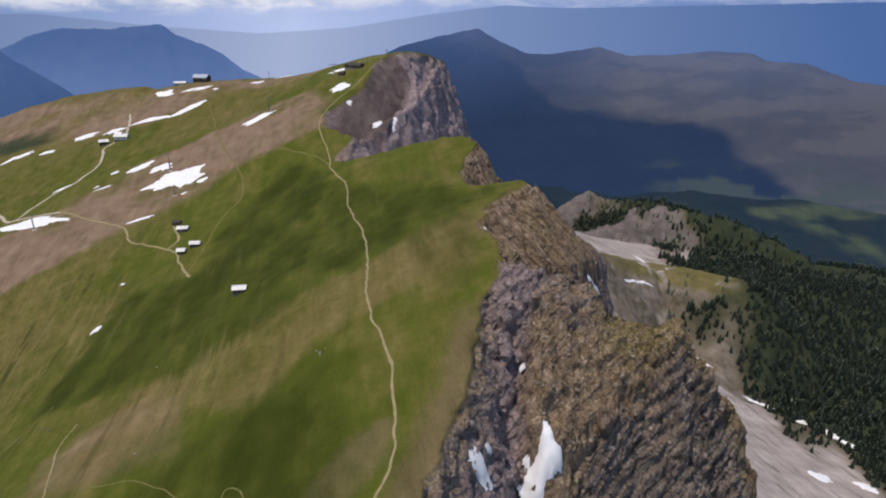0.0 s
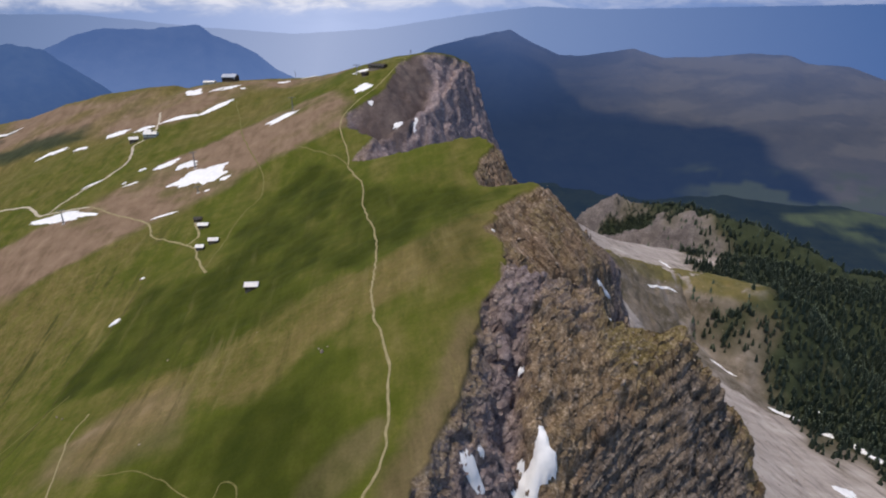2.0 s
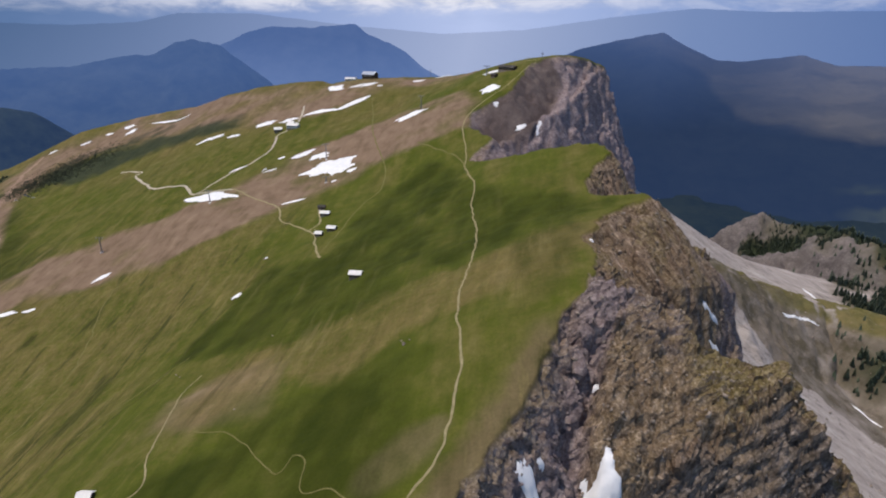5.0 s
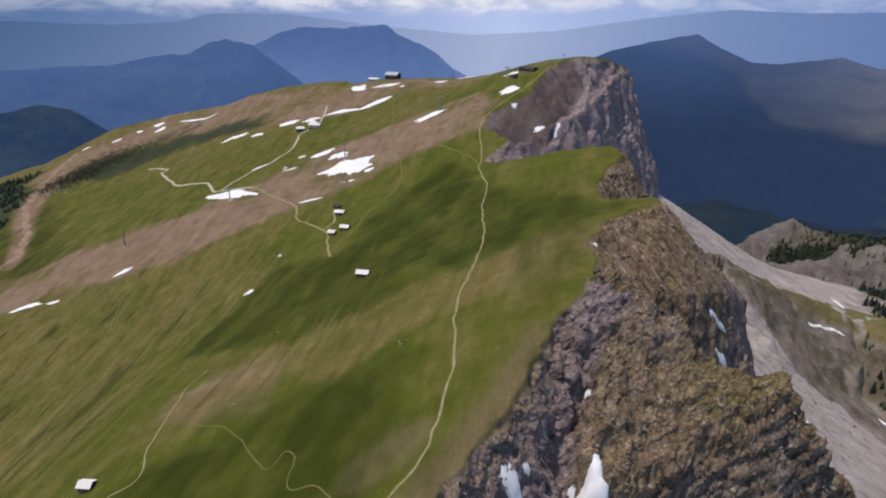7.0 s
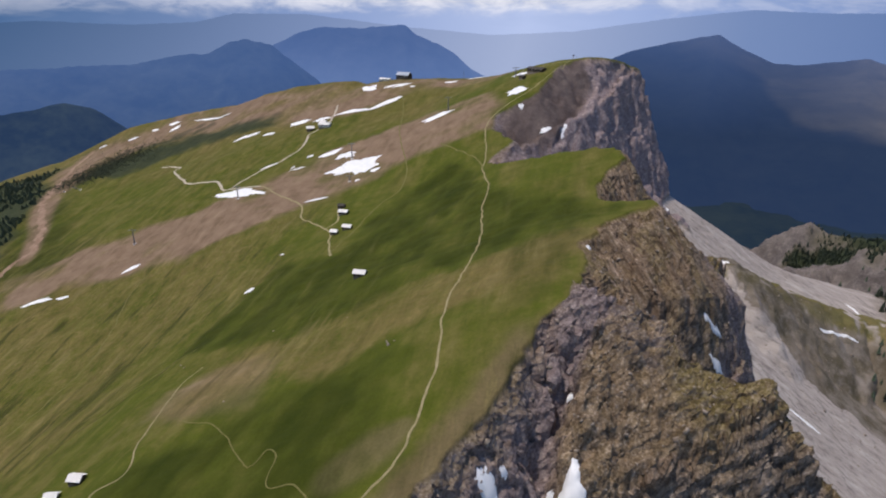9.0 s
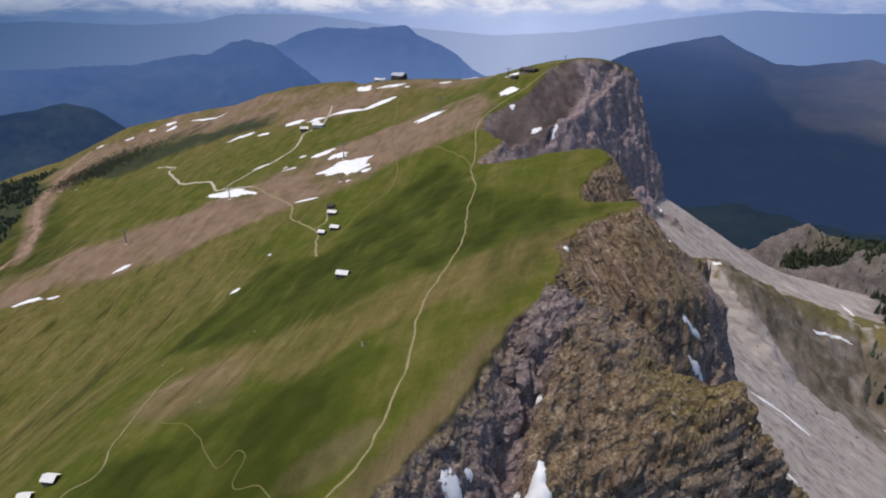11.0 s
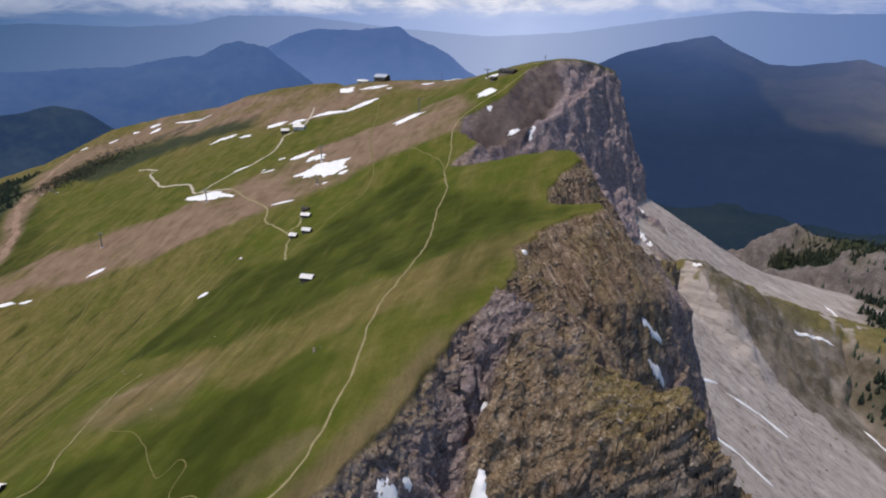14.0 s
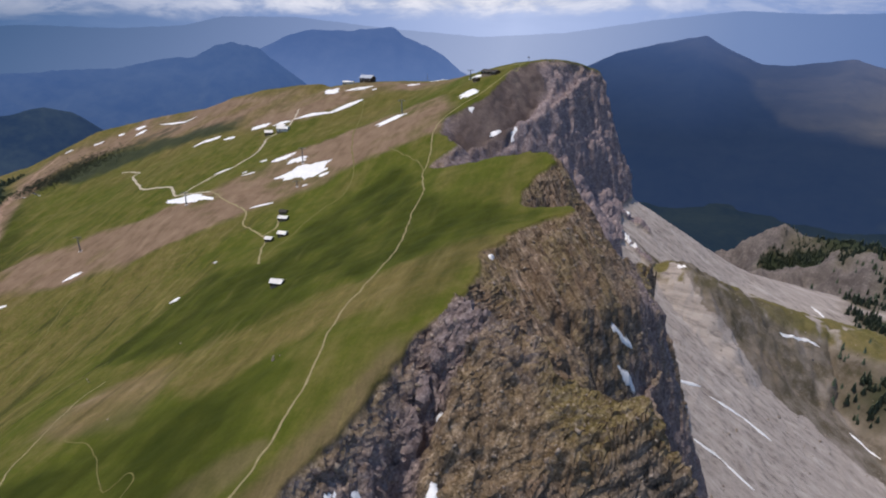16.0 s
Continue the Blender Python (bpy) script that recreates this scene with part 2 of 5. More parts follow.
def plain(name, a, b, scale, rough=0.85, bump=0.0, spec=0.2):
    k = Mat(name, rough, spec)
    n = k.noise(scale, 5, 0.6)
    k.colour(k.ramp(n, (0.3, a), (0.7, b)))
    if bump:
        k.bump(n, 0.6, bump)
    return k.m


GROUND = ground_material()
# haze and cloud shade painted into the valley: dark colour plus blue emission
VALLEY_AIR = haze_material("hazed_wooded_valley", (0.012, 0.020, 0.015), (0.030, 0.040, 0.022), (0.020, 0.040, 0.088), 0.50, 0.006, (0.125, 0.155, 0.052))
SNOW = plain("old_snow", (0.74, 0.75, 0.76), (0.88, 0.88, 0.88), 0.25, 0.6, 0.25, 0.3)
TRAIL = plain("trodden_earth", (0.215, 0.185, 0.088), (0.335, 0.287, 0.158), 0.35, 0.95, 0.15)
ROAD = plain("gravel_road", (0.36, 0.31, 0.23), (0.50, 0.45, 0.36), 0.3, 0.95, 0.15)
DIRT = plain("bare_reddish_dirt", (0.20, 0.125, 0.085), (0.33, 0.235, 0.165), 0.12, 0.95, 0.2)
ROOF_PALE = plain("weathered_pale_shingle", (0.72, 0.70, 0.66), (0.86, 0.84, 0.80), 1.2, 0.8, 0.05)
ROOF_DARK = plain("dark_tar_shingle", (0.045, 0.040, 0.036), (0.09, 0.08, 0.07), 1.2, 0.8, 0.05)
FAINT = plain("half_grown_track", (0.115, 0.108, 0.030), (0.185, 0.165, 0.062), 0.35, 0.95, 0.1)
RUT = plain("bare_dark_rut", (0.050, 0.042, 0.016), (0.085, 0.070, 0.030), 0.35, 0.95, 0.1)
PINE = plain("grey_green_dwarf_pine", (0.040, 0.046, 0.028), (0.085, 0.092, 0.054), 0.3, 0.95)
TIMBER = plain("dark_weathered_timber", (0.045, 0.032, 0.022), (0.110, 0.078, 0.052), 2.5, 0.85, 0.04)
DOORWOOD = plain("grey_door_boards", (0.12, 0.10, 0.08), (0.20, 0.17, 0.14), 3.0, 0.85)
PLASTER = plain("pale_plaster", (0.55, 0.53, 0.50), (0.72, 0.70, 0.66), 0.8, 0.9)
GLASS = plain("dark_window_glass", (0.02, 0.025, 0.03), (0.04, 0.05, 0.06), 0.5, 0.1, 0.0, 0.5)
STEEL = plain("grey_galvanised_steel", (0.10, 0.10, 0.105), (0.19, 0.19, 0.20), 1.5, 0.5, 0.0, 0.5)
STONE = plain("grey_limestone", (0.13, 0.10, 0.078), (0.38, 0.32, 0.26), 0.5, 0.95, 0.2)
NEEDLES = plain("dark_spruce_needles", (0.050, 0.072, 0.056), (0.130, 0.160, 0.098), 0.35, 0.9)
BARK = plain("brown_bark", (0.05, 0.035, 0.025), (0.09, 0.065, 0.045), 1.0, 0.95)


# ---- noise and plan helpers ----
def lattice(ix, iy, iz, seed):
    h = (ix * 374761393 + iy * 668265263 + iz * 2147483647 + seed * 1274126177) & 0xFFFFFFFF
    h = ((h ^ (h >> 13)) * 1274126177) & 0xFFFFFFFF
    return ((h ^ (h >> 16)) & 0xFFFF) / 32767.5 - 1.0


def vnoise(x, y, z=0.0, seed=0):
    """Smooth noise from -1 to 1 on numpy arrays."""
    x, y, z = np.broadcast_arrays(np.asarray(x, float), np.asarray(y, float), np.asarray(z, float))
    ix, iy, iz = (np.floor(v).astype(np.int64) for v in (x, y, z))
    fx, fy, fz = x - ix, y - iy, z - iz
    fx, fy, fz = (f * f * (3 - 2 * f) for f in (fx, fy, fz))
    out = 0.0
    for a in (0, 1):
        for b in (0, 1):
            for c in (0, 1):
                w = (fx if a else 1 - fx) * (fy if b else 1 - fy) * (fz if c else 1 - fz)
                out = out + w * lattice(ix + a, iy + b, iz + c, seed)
    return out


def fbm(x, y, z=0.0, octaves=4, seed=0, gain=0.5):
    out, amp, f = 0.0, 1.0, 1.0
    for o in range(octaves):
        out = out + amp * vnoise(np.asarray(x) * f, np.asarray(y) * f, np.asarray(z) * f, seed + o)
        amp *= gain
        f *= 2.03
    return out


def smooth(a, b, v):
    t = np.clip((v - a) / (b - a), 0, 1)
    return t * t * (3 - 2 * t)


def facets(x, y, z, seed, tilt=0.7):
    """Broken blocks: each jittered cell is a flat piece with a height and a slope of its own."""
    gx, gy, gz = np.floor(x), np.floor(y), np.floor(z)
    best = np.full(x.shape, 9.0)
    out = np.zeros(x.shape)
    for n in range(27):
        i, j, k = n % 3 - 1, n // 3 % 3 - 1, n // 9 - 1
        cx, cy, cz = gx + i, gy + j, gz + k
        u = np.abs(np.sin(cx * 12.99 + cy * 78.23 + cz * 37.71 + seed * 3.7)) * 43758.5
        q = [np.modf(u * m)[0] for m in (1.0, 1.37, 1.91, 2.53, 3.17, 4.19)]
        ex, ey, ez = x - cx - q[0], y - cy - q[1], z - cz - q[2]
        d = ex * ex + ey * ey + ez * ez
        h = q[3] - 0.5 + tilt * ((q[4] - 0.5) * ex + (q[5] - 0.5) * ey) * 2
        near = d < best
        best = np.where(near, d, best)
        out = np.where(near, h, out)
    return out


def rock_relief(x, y, z):
    """How far the rock stands out from its smooth face: blocks along the beds, ribs on the high wall."""
    a = 0.46 * x + 0.89 * y
    c = -0.69 * x + 0.36 * y + 0.62 * z + 2.0 * vnoise(x / 25, y / 25, z / 25, 5)
    e = 0.56 * x - 0.29 * y + 0.78 * z
    saw = c / 5.2 - np.floor(c / 5.2)
    thin = c / 1.7 - np.floor(c / 1.7)
    wear = np.clip(0.45 + 0.75 * vnoise(x / 18, y / 18, z / 18, 15), 0.05, 1.3)
    beds = 1.9 * facets(a / 15, e / 11, c / 5.2, 3, 0.5) + 0.9 * facets(a / 7, e / 5, c / 1.7, 4, 0.5)
    beds += wear * (2.0 * (saw - 0.5) + 0.8 * (thin - 0.5))
    small = facets(x / 2.6, y / 2.6, z / 2.6, 5, 1.2) + 0.5 * facets(x / 1.3, y / 1.3, z / 1.3, 25, 1.2)
    lumps = 2.6 * facets(x / 8.5, y / 8.5, z / 10, 21, 0.9) + 1.2 * facets(x / 3.9, y / 3.9, z / 4.6, 22, 0.9)
    crag = 1.5 * (0.6 - np.abs(fbm(x / 13, y / 13, z / 15, 4, 23)) * 1.6)
    wall = 4.6 * facets(x / 9, y / 9, z / 70, 6, 0.4) + 1.8 * facets(x / 4, y / 4, z / 40, 7, 0.4) + 1.1 * ((z / 11 + 0.35 * vnoise(x / 30, y / 30, 0, 17)) % 1.0 - 0.5)
    leaning = 0.7 * along_fall(x, y, z, 2.6, 9) + 0.45 * along_fall(x, y, z, 1.2, 10)
    far = smooth(470, 520, y)
    slab = smooth(245, 270, y) * smooth(470, 440, y)
    fin = inside(x, y, FIN)
    east = (near_line(x, y, BREAK)[2] < 0) & (x > 30) & (y < 232)
    bedded = np.where(fin & ~east, 0.25, np.where(inside(x, y, GULLY_WALL), 0.15, 0.85)) * (1 - 0.88 * slab)
    wall = wall * (1 - 0.85 * inside(x, y, SUMMIT_SLOPE))
    blocky = (1 - bedded) * (1 - 0.85 * slab) * np.where(fin, 0.45, 1.0)
    beds = beds + np.where(east, 0.8 * (saw - 0.5) + 0.5 * (thin - 0.5), 0)
    return (beds * bedded + lumps * blocky + crag * (1 - 0.5 * slab) + np.where(east, 0.15, 0.38 - 0.22 * slab) * small) * (1 - far) + leaning * slab + (wall + 0.3 * small) * far


def along_fall(x, y, z, wide, seed):
    """Narrow ribs that lean down the slab."""
    u, v, w = (0.63 * x - 0.57 * y - 0.53 * z), (0.67 * x + 0.74 * y), (0.39 * x - 0.36 * y + 0.85 * z)
    return 1 - 2 * np.abs(fbm(u / (14 * wide), v / wide, w / (3 * wide), 2, 40 + seed))


def near_line(x, y, line):
    """Distance to a plan line, its height there, and which side (positive: to the right of its way)."""
    best = np.full(x.shape, 1e9)
    hgt, side, along = np.zeros(x.shape), np.zeros(x.shape), np.zeros(x.shape)
    run = 0.0
    for p, q in zip(line[:-1], line[1:]):
        dx, dy = q[0] - p[0], q[1] - p[1]
        n = math.hypot(dx, dy)
        t = np.clip(((x - p[0]) * dx + (y - p[1]) * dy) / (n * n), 0, 1)
        ox, oy = x - p[0] - t * dx, y - p[1] - t * dy
        d = np.hypot(ox, oy)
        m = d < best
        best[m] = d[m]
        side[m] = ((ox * dy - oy * dx) / n)[m]
        along[m] = (run + t * n)[m]
        if len(p) > 2:
            hgt[m] = (p[2] + t * (q[2] - p[2]))[m]
        run += n
    return best, hgt, side, along


def inside(x, y, ring):
    odd = np.zeros(x.shape, bool)
    for (x0, y0), (x1, y1) in zip(ring, ring[1:] + ring[:1]):
        if y0 != y1:
            odd ^= ((y0 > y) != (y1 > y)) & (x < (x1 - x0) * (y - y0) / (y1 - y0) + x0)
    return odd


def blobs(x, y, spots):
    """1 inside a chain of round spots (x, y, radius), falling off softly round them."""
    out = np.zeros(x.shape)
    for (x0, y0, r0), (x1, y1, r1) in zip(spots[:-1], spots[1:]):
        dx, dy = x1 - x0, y1 - y0
        t = np.clip(((x - x0) * dx + (y - y0) * dy) / (dx * dx + dy * dy + 1e-9), 0, 1)
        d = np.hypot(x - x0 - t * dx, y - y0 - t * dy) / (r0 + t * (r1 - r0))
        out = np.maximum(out, 1 - smooth(0.5, 1.45, d))
    return out


def field(x, y, ring, soft, seed):
    """1 inside a ring of plan points, fading raggedly across its edge."""
    out = np.zeros(x.shape)
    px, py = [p[0] for p in ring], [p[1] for p in ring]
    m = (x > min(px) - 40) & (x < max(px) + 40) & (y > min(py) - 40) & (y < max(py) + 40)
    wx = x[m] + 0.9 * soft * fbm(x[m] / 30, y[m] / 30, 0, 4, 600 + seed)
    wy = y[m] + 0.9 * soft * fbm(x[m] / 30, y[m] / 30, 9, 4, 620 + seed)
    d = near_line(wx, wy, ring + ring[:1])[0]
    out[m] = smooth(-soft, soft, np.where(inside(wx, wy, ring), d, -d))
    return out


def spline_sheet(x, y, table, x0, dx, y0, dy, fade=False):
    """A smooth sheet over a coarse table of heights (cubic B-spline)."""
    c = np.array(table, float)
    ny, nx = c.shape
    u, v = (x - x0) / dx, (y - y0) / dy
    i, j = np.floor(u).astype(int), np.floor(v).astype(int)
    f, g = u - i, v - j
    wx = ((1 - f) ** 3 / 6, (3 * f**3 - 6 * f * f + 4) / 6, (-3 * f**3 + 3 * f * f + 3 * f + 1) / 6, f**3 / 6)
    wy = ((1 - g) ** 3 / 6, (3 * g**3 - 6 * g * g + 4) / 6, (-3 * g**3 + 3 * g * g + 3 * g + 1) / 6, g**3 / 6)
    out = np.zeros(x.shape)
    for a in range(4):
        for b in range(4):
            p, q = i + a - 1, j + b - 1
            w = wx[a] * wy[b]
            if fade:
                w = w * ((p >= 0) & (p < nx) & (q >= 0) & (q < ny))
            out += w * c[np.clip(q, 0, ny - 1), np.clip(p, 0, nx - 1)]
    return out


# ---- the lie of the land ----
# eye level of the first view is height 0; the meadow tilts down to the west, the wall drops to the east
SLOPE = [[-474, -442, -410, -375, -336, -290, -227, -172, -128, -82],
         [-440, -409, -378, -346, -312, -277, -215, -155, -104, -62],
         [-405, -374, -344, -313, -277, -250, -202, -147, -95, -58],
         [-371, -337, -308, -283, -245, -212, -182, -141, -94, -57],
         [-339, -301, -269, -249, -217, -180, -157, -115, -71, -39],
         [-313, -275, -246, -222, -195, -155, -123, -69, -38, -23],
         [-288, -244, -211, -187, -166, -114, -92, -59, -45, -42],
         [-285, -234, -182, -152, -136, -97, -97, -102, -106, -110],
         [-306, -262, -220, -205, -198, -184, -190, -202, -212, -217],
         [-347, -319, -305, -312, -314, -315, -324, -335, -344, -346]]
SWELL = [[1, -3, -9, -10, 1, 8, -2, -7, -17],
         [7, 3, -3, -6, 5, 1, -6, 8, 3],
         [12, 7, 2, -3, 0, -1, -1, 5, -3],
         [10, -4, -5, -2, 6, 5, -2, -7, -17],
         [6, -6, 6, 6, 6, -8, 2, 7, 2],
         [1, -2, 5, -4, -11, -4, 1, 4, 5],
         [7, -1, 0, 7, 1, 10, -8, -8, -4],
         [14, 4, 0, -5, -4, 0, 5, -3, -7],
         [-4, -1, -1, -15, -13, 1, 9, -4, -8],
         [-25, 7, 12, 0, -3, 1, 3, -3, -5],
         [-24, 1, 4, 5, 3, 3, 2, -1, -2]]
# rim of the meadow above the wall, south to north
RIM = [(-14, 90), (-5, 141), (2, 160), (9, 180), (9, 192), (14, 208), (24, 229), (25, 243), (24, 257), (19, 278), (18, 298),
       (23, 322), (35, 341), (49, 350), (42, 358), (22, 368), (14, 378), (11, 398), (16, 420), (22, 431), (14, 450), (-10, 456),
       (-42, 466), (-76, 481), (-86, 491), (-81, 514), (-77, 527), (-98, 554), (-110, 570), (-110, 592), (-96, 609), (-82, 622),
       (-79, 650), (-72, 681), (-58, 715), (-42, 745), (-17, 790), (1, 824), (0, 850), (-30, 900), (-80, 1000), (-120, 1300)]
# the rim goes on behind the first viewpoint
RIM_BACK = [(-120, -420), (-84, -260), (-58, -160), (-40, -60), (-30, 10), (-22, 55)]
LEAD = sum(math.dist(p, q) for p, q in zip(RIM_BACK, RIM_BACK[1:] + RIM[:1]))
# crests of rock ribs and spurs: (x, y, height), fall on the right and on the left of their way, and where the fall steepens
RIBS = [
    ([(24, 238, -99), (36, 221, -97), (45, 221.5, -105), (62, 221.8, -116), (79, 221.5, -120), (94, 221, -118), (103, 222, -135), (111, 222, -147), (124, 221, -160), (135, 219, -190), (141, 216, -240), (146, 212, -300)], 0.92, 2.4),
    ([(20, 308, -104), (38, 318, -99), (47, 316, -97), (54, 334, -99), (64, 354, -114), (72, 376, -128), (78, 398, -139), (84, 420, -160)], 1.0, 2.2, 30),
    ([(78, 398, -139), (88, 410, -146), (92, 375, -155), (95, 345, -160), (99, 315, -170), (102, 285, -176), (107, 255, -184), (112, 236, -200), (118, 225, -230)], 1.4, 14.0, 30),
    ([(20, 430, -94), (34, 440, -112), (46, 455, -140), (56, 470, -175)], 1.1, 2.0),
    ([(-76, 556, -122), (-56, 599, -112), (-37, 612, -103), (-26, 640, -97), (-30, 686, -86), (-34, 722, -74)], 2.4, 0.7),
    ([(-26, 640, -97), (-18, 700, -88), (-11, 760, -80), (1, 824, -75)], 2.9, 0.8),
    ([(124, 685, -250), (190, 730, -296), (284, 772, -334), (342, 742, -334), (373, 712, -331), (420, 690, -352), (470, 660, -420)], 0.85, 0.6),
    ([(225, 1085, -420), (262, 1104, -409), (292, 1112, -404), (327, 1116, -398), (365, 1100, -372), (401, 1075, -344), (448, 1030, -346), (505, 985, -356), (573, 920, -381), (692, 880, -427), (800, 840, -480)], 0.75, 0.55),
    ([(225, 1300, -450), (262, 1298, -418), (307, 1285, -380), (340, 1272, -396), (390, 1205, -378), (415, 1130, -352)], 0.9, 0.6),
    ([(4, 655, -158), (22, 690, -193), (40, 697, -212), (58, 700, -225), (82, 688, -247)], 1.0, 1.2),
    ([(14, 735, -180), (38, 758, -210), (64, 765, -232)], 1.0, 1.2),
    ([(38, 221.4, -97), (53, 221.7, -101), (61, 221.8, -108)], 1.8, 2.6),
]
# where the near rib breaks off to the south-east, and the gully behind it
BREAK = [(150, 200, 0), (137, 212, 0), (122, 221, 0), (94, 218, 0), (84, 213, 0), (75, 207, 0), (62, 196, 0), (53, 186, 0), (46, 174, 0), (38, 158, 0), (30, 140, 0)]
GULLY = [(34, 219, 0), (31, 209, 0), (29, 202, 0), (26, 193, 0), (25, 185, 0), (27, 176, 0), (31, 160, 0), (34, 140, 0)]
# foot of the worn flank under the grassy terrace
FLANK = [(60, 720), (108, 690), (117, 674), (150, 642), (190, 630), (223, 626), (267, 604), (305, 593), (360, 570), (430, 540), (560, 480), (560, 760), (373, 712), (342, 742), (284, 772), (190, 730), (124, 700)]
FIN = [(38, 221), (34, 209), (32, 202), (29, 193), (28, 185), (30, 176), (34, 160), (37, 135), (60, 128), (46, 174), (53, 186), (62, 196), (75, 207), (84, 213), (94, 217), (97, 224), (79, 226), (62, 227), (45, 226)]
GULLY_WALL = RIM[:8] + [(38, 221), (31, 209), (29, 202), (26, 193), (25, 185), (27, 176), (31, 160), (34, 130), (20, 90)]
SUMMIT_SLOPE = [(-112, 568), (-98, 606), (-81, 646), (-64, 705), (-50, 728), (-36, 700), (-34, 650), (-42, 618), (-58, 596), (-78, 560)]
WEST_CREST = [(-1080, 780, -310), (-992, 800, -280), (-846, 850, -207), (-748, 880, -182), (-645, 900, -162), (-581, 890, -141), (-520, 880, -126), (-473, 870, -117), (-432, 865, -111), (-401, 860, -109), (-378, 857, -117)]
MEADOW_RING = RIM_BACK + RIM + [(-6000, 1300), (-6000, -420)]
VALLEY = -640.0


def meadow_height(x, y):
    z = spline_sheet(x, y, SLOPE, -1010, 130, 60, 120) + spline_sheet(x, y, SWELL, -480, 68, 140, 75, True)
    d, top, _, _ = near_line(x, y, WEST_CREST)
    ridge = top - 0.40 * (np.sqrt(d * d + 100) - 10)
    return z + 3.5 * np.logaddexp(0, (ridge - z) / 3.5) * smooth(-330, -390, x)


RIM_Z = meadow_height(np.array([p[0] for p in RIM_BACK + RIM], float), np.array([p[1] for p in RIM_BACK + RIM], float))
RIM_LINE = [(p[0], p[1], float(z)) for p, z in zip(RIM_BACK + RIM, RIM_Z)]


def land(x, y, detail=True):
    """Height of the ground at plan points, and the masks of what covers it."""
    x, y = np.asarray(x, float), np.asarray(y, float)
    shape = x.shape
    x, y = x.ravel(), y.ravel()
    n = len(x)
    mead = meadow_height(x, y)
    # scree fan below the wall, then the valley slope
    fan = -233 - 0.68 * x + 0.05 * y
    bench = -425 - 0.12 * (x - 350) + smooth(740, 830, y) * smooth(1020, 930, y) * smooth(140, 230, x) * 55 - 0.5 * np.maximum(0, y - 980)
    fan = fan - 0.85 * np.maximum(0, y - 838 - 0.28 * (x - 62))
    low = bench + 22 * np.logaddexp(0, (fan - bench) / 22)
    z = np.empty(n)
    rock, top, scree, spur = np.zeros(n), np.zeros(n), np.zeros(n), np.zeros(n)
    core = (x > -220) & (x < 1000) & (y > -420) & (y < 1500)
    z[:] = mead
    ix = np.nonzero(core)[0]
    cx, cy = x[ix], y[ix]
    if detail:
        w = fbm(cx / 22, cy / 22, 0, 3, 11)
        v = fbm(cx / 22, cy / 22, 7.3, 3, 12)
        wx, wy = cx + 3.2 * w + 1.0 * fbm(cx / 4, cy / 4, 0, 2, 13), cy + 3.2 * v + 1.0 * fbm(cx / 4, cy / 4, 3.1, 2, 14)
    else:
        wx, wy = cx, cy
    inn = inside(wx, wy, MEADOW_RING)
    d, rz, _, along = near_line(wx, wy, RIM_LINE)
    along = along - LEAD
    fall = np.interp(along, [0, 100, 135, 150, 200, 280, 330, 480, 560, 760, 900, 1100], [1.6, 1.7, 1.5, 1.0, 0.9, 1.2, 1.3, 1.6, 1.0, 0.9, 3.0, 3.6])
    cliff = rz - 0.4 - fall * d - 1.7 * np.maximum(0, d - 46)
    out = cliff
    which = np.zeros(len(ix))
    for k, (line, fr, fl, *brink) in enumerate(RIBS):
        xs, ys = [p[0] for p in line], [p[1] for p in line]
        reach = 260 if 6 <= k <= 8 else 130
        m = np.nonzero((wx > min(xs) - reach) & (wx < max(xs) + reach) & (wy > min(ys) - reach) & (wy < max(ys) + reach))[0]
        dd, zz, ss, _ = near_line(wx[m], wy[m], line)
        r = zz - np.where(ss > 0, fr, fl) * dd - 1.8 * np.maximum(0, dd - (brink[0] if brink else 52))
        if k in (1, 2):
            brow = np.interp(wy[m], [225, 255, 285, 315, 345, 375, 410, 440, 470], [118, 107, 102, 99, 95, 92, 88, 84, 70])
            r = r - 12 * np.maximum(0, wx[m] - brow - 1)
        if 6 <= k <= 8:
            flat = 16 if k == 6 else 5
            r = zz - np.where(ss > 0, fr, fl) * (np.logaddexp(0, (dd - flat) / 5) * 5)
            spur[ix[m]] = np.maximum(spur[ix[m]], smooth(-6, 3, r - low[ix[m]]) * (1 if k == 6 else 2))
            top[ix[m]] = np.maximum(top[ix[m]], smooth(20, 7, zz - r) * (smooth(400, 372, wx[m]) if k == 6 else 0.0) + (smooth(30, 9, zz - r) * (0.15 + 0.8 * smooth(395, 450, wx[m])) if k > 6 else 0.0))
            low[ix[m]] = np.maximum(low[ix[m]], r)
        else:
            out[m] = np.maximum(out[m], r)
    lw = low[ix]
    near = np.nonzero((wx > 5) & (wx < 165) & (wy > 90) & (wy < 240))[0]
    cut = np.zeros(len(ix))
    dd, _, ss, _ = near_line(wx[near], wy[near], BREAK)
    cut[near] = np.where(ss < 0, dd, 0)
    out = out - 1.5 * np.minimum(cut, 20) - 0.5 * np.minimum(cut, 60)
    dd, _, _, run = near_line(wx[near], wy[near], GULLY)
    out[near] -= 12.0 * np.exp(-(dd / 4.5) ** 2) * smooth(0, 16, run)
    face = smooth(0.5, 4, cut)
    over = out - lw
    o = np.maximum(out, lw) + 5.0 * np.exp(-np.abs(over) / 6.0) * 0.5
    rk = smooth(-1.0, 3.0, over)
    if detail:
        # gullies run down the faces, beds lie across them
        rib = fbm(along / 9.0, d / 60.0, 0, 2, 31)
        crag = 1 - np.abs(fbm(wx / 17.0, wy / 17.0, o / 17.0, 3, 51))
        hold = np.where(wy < 248, smooth(46, 18, d), 1.0)
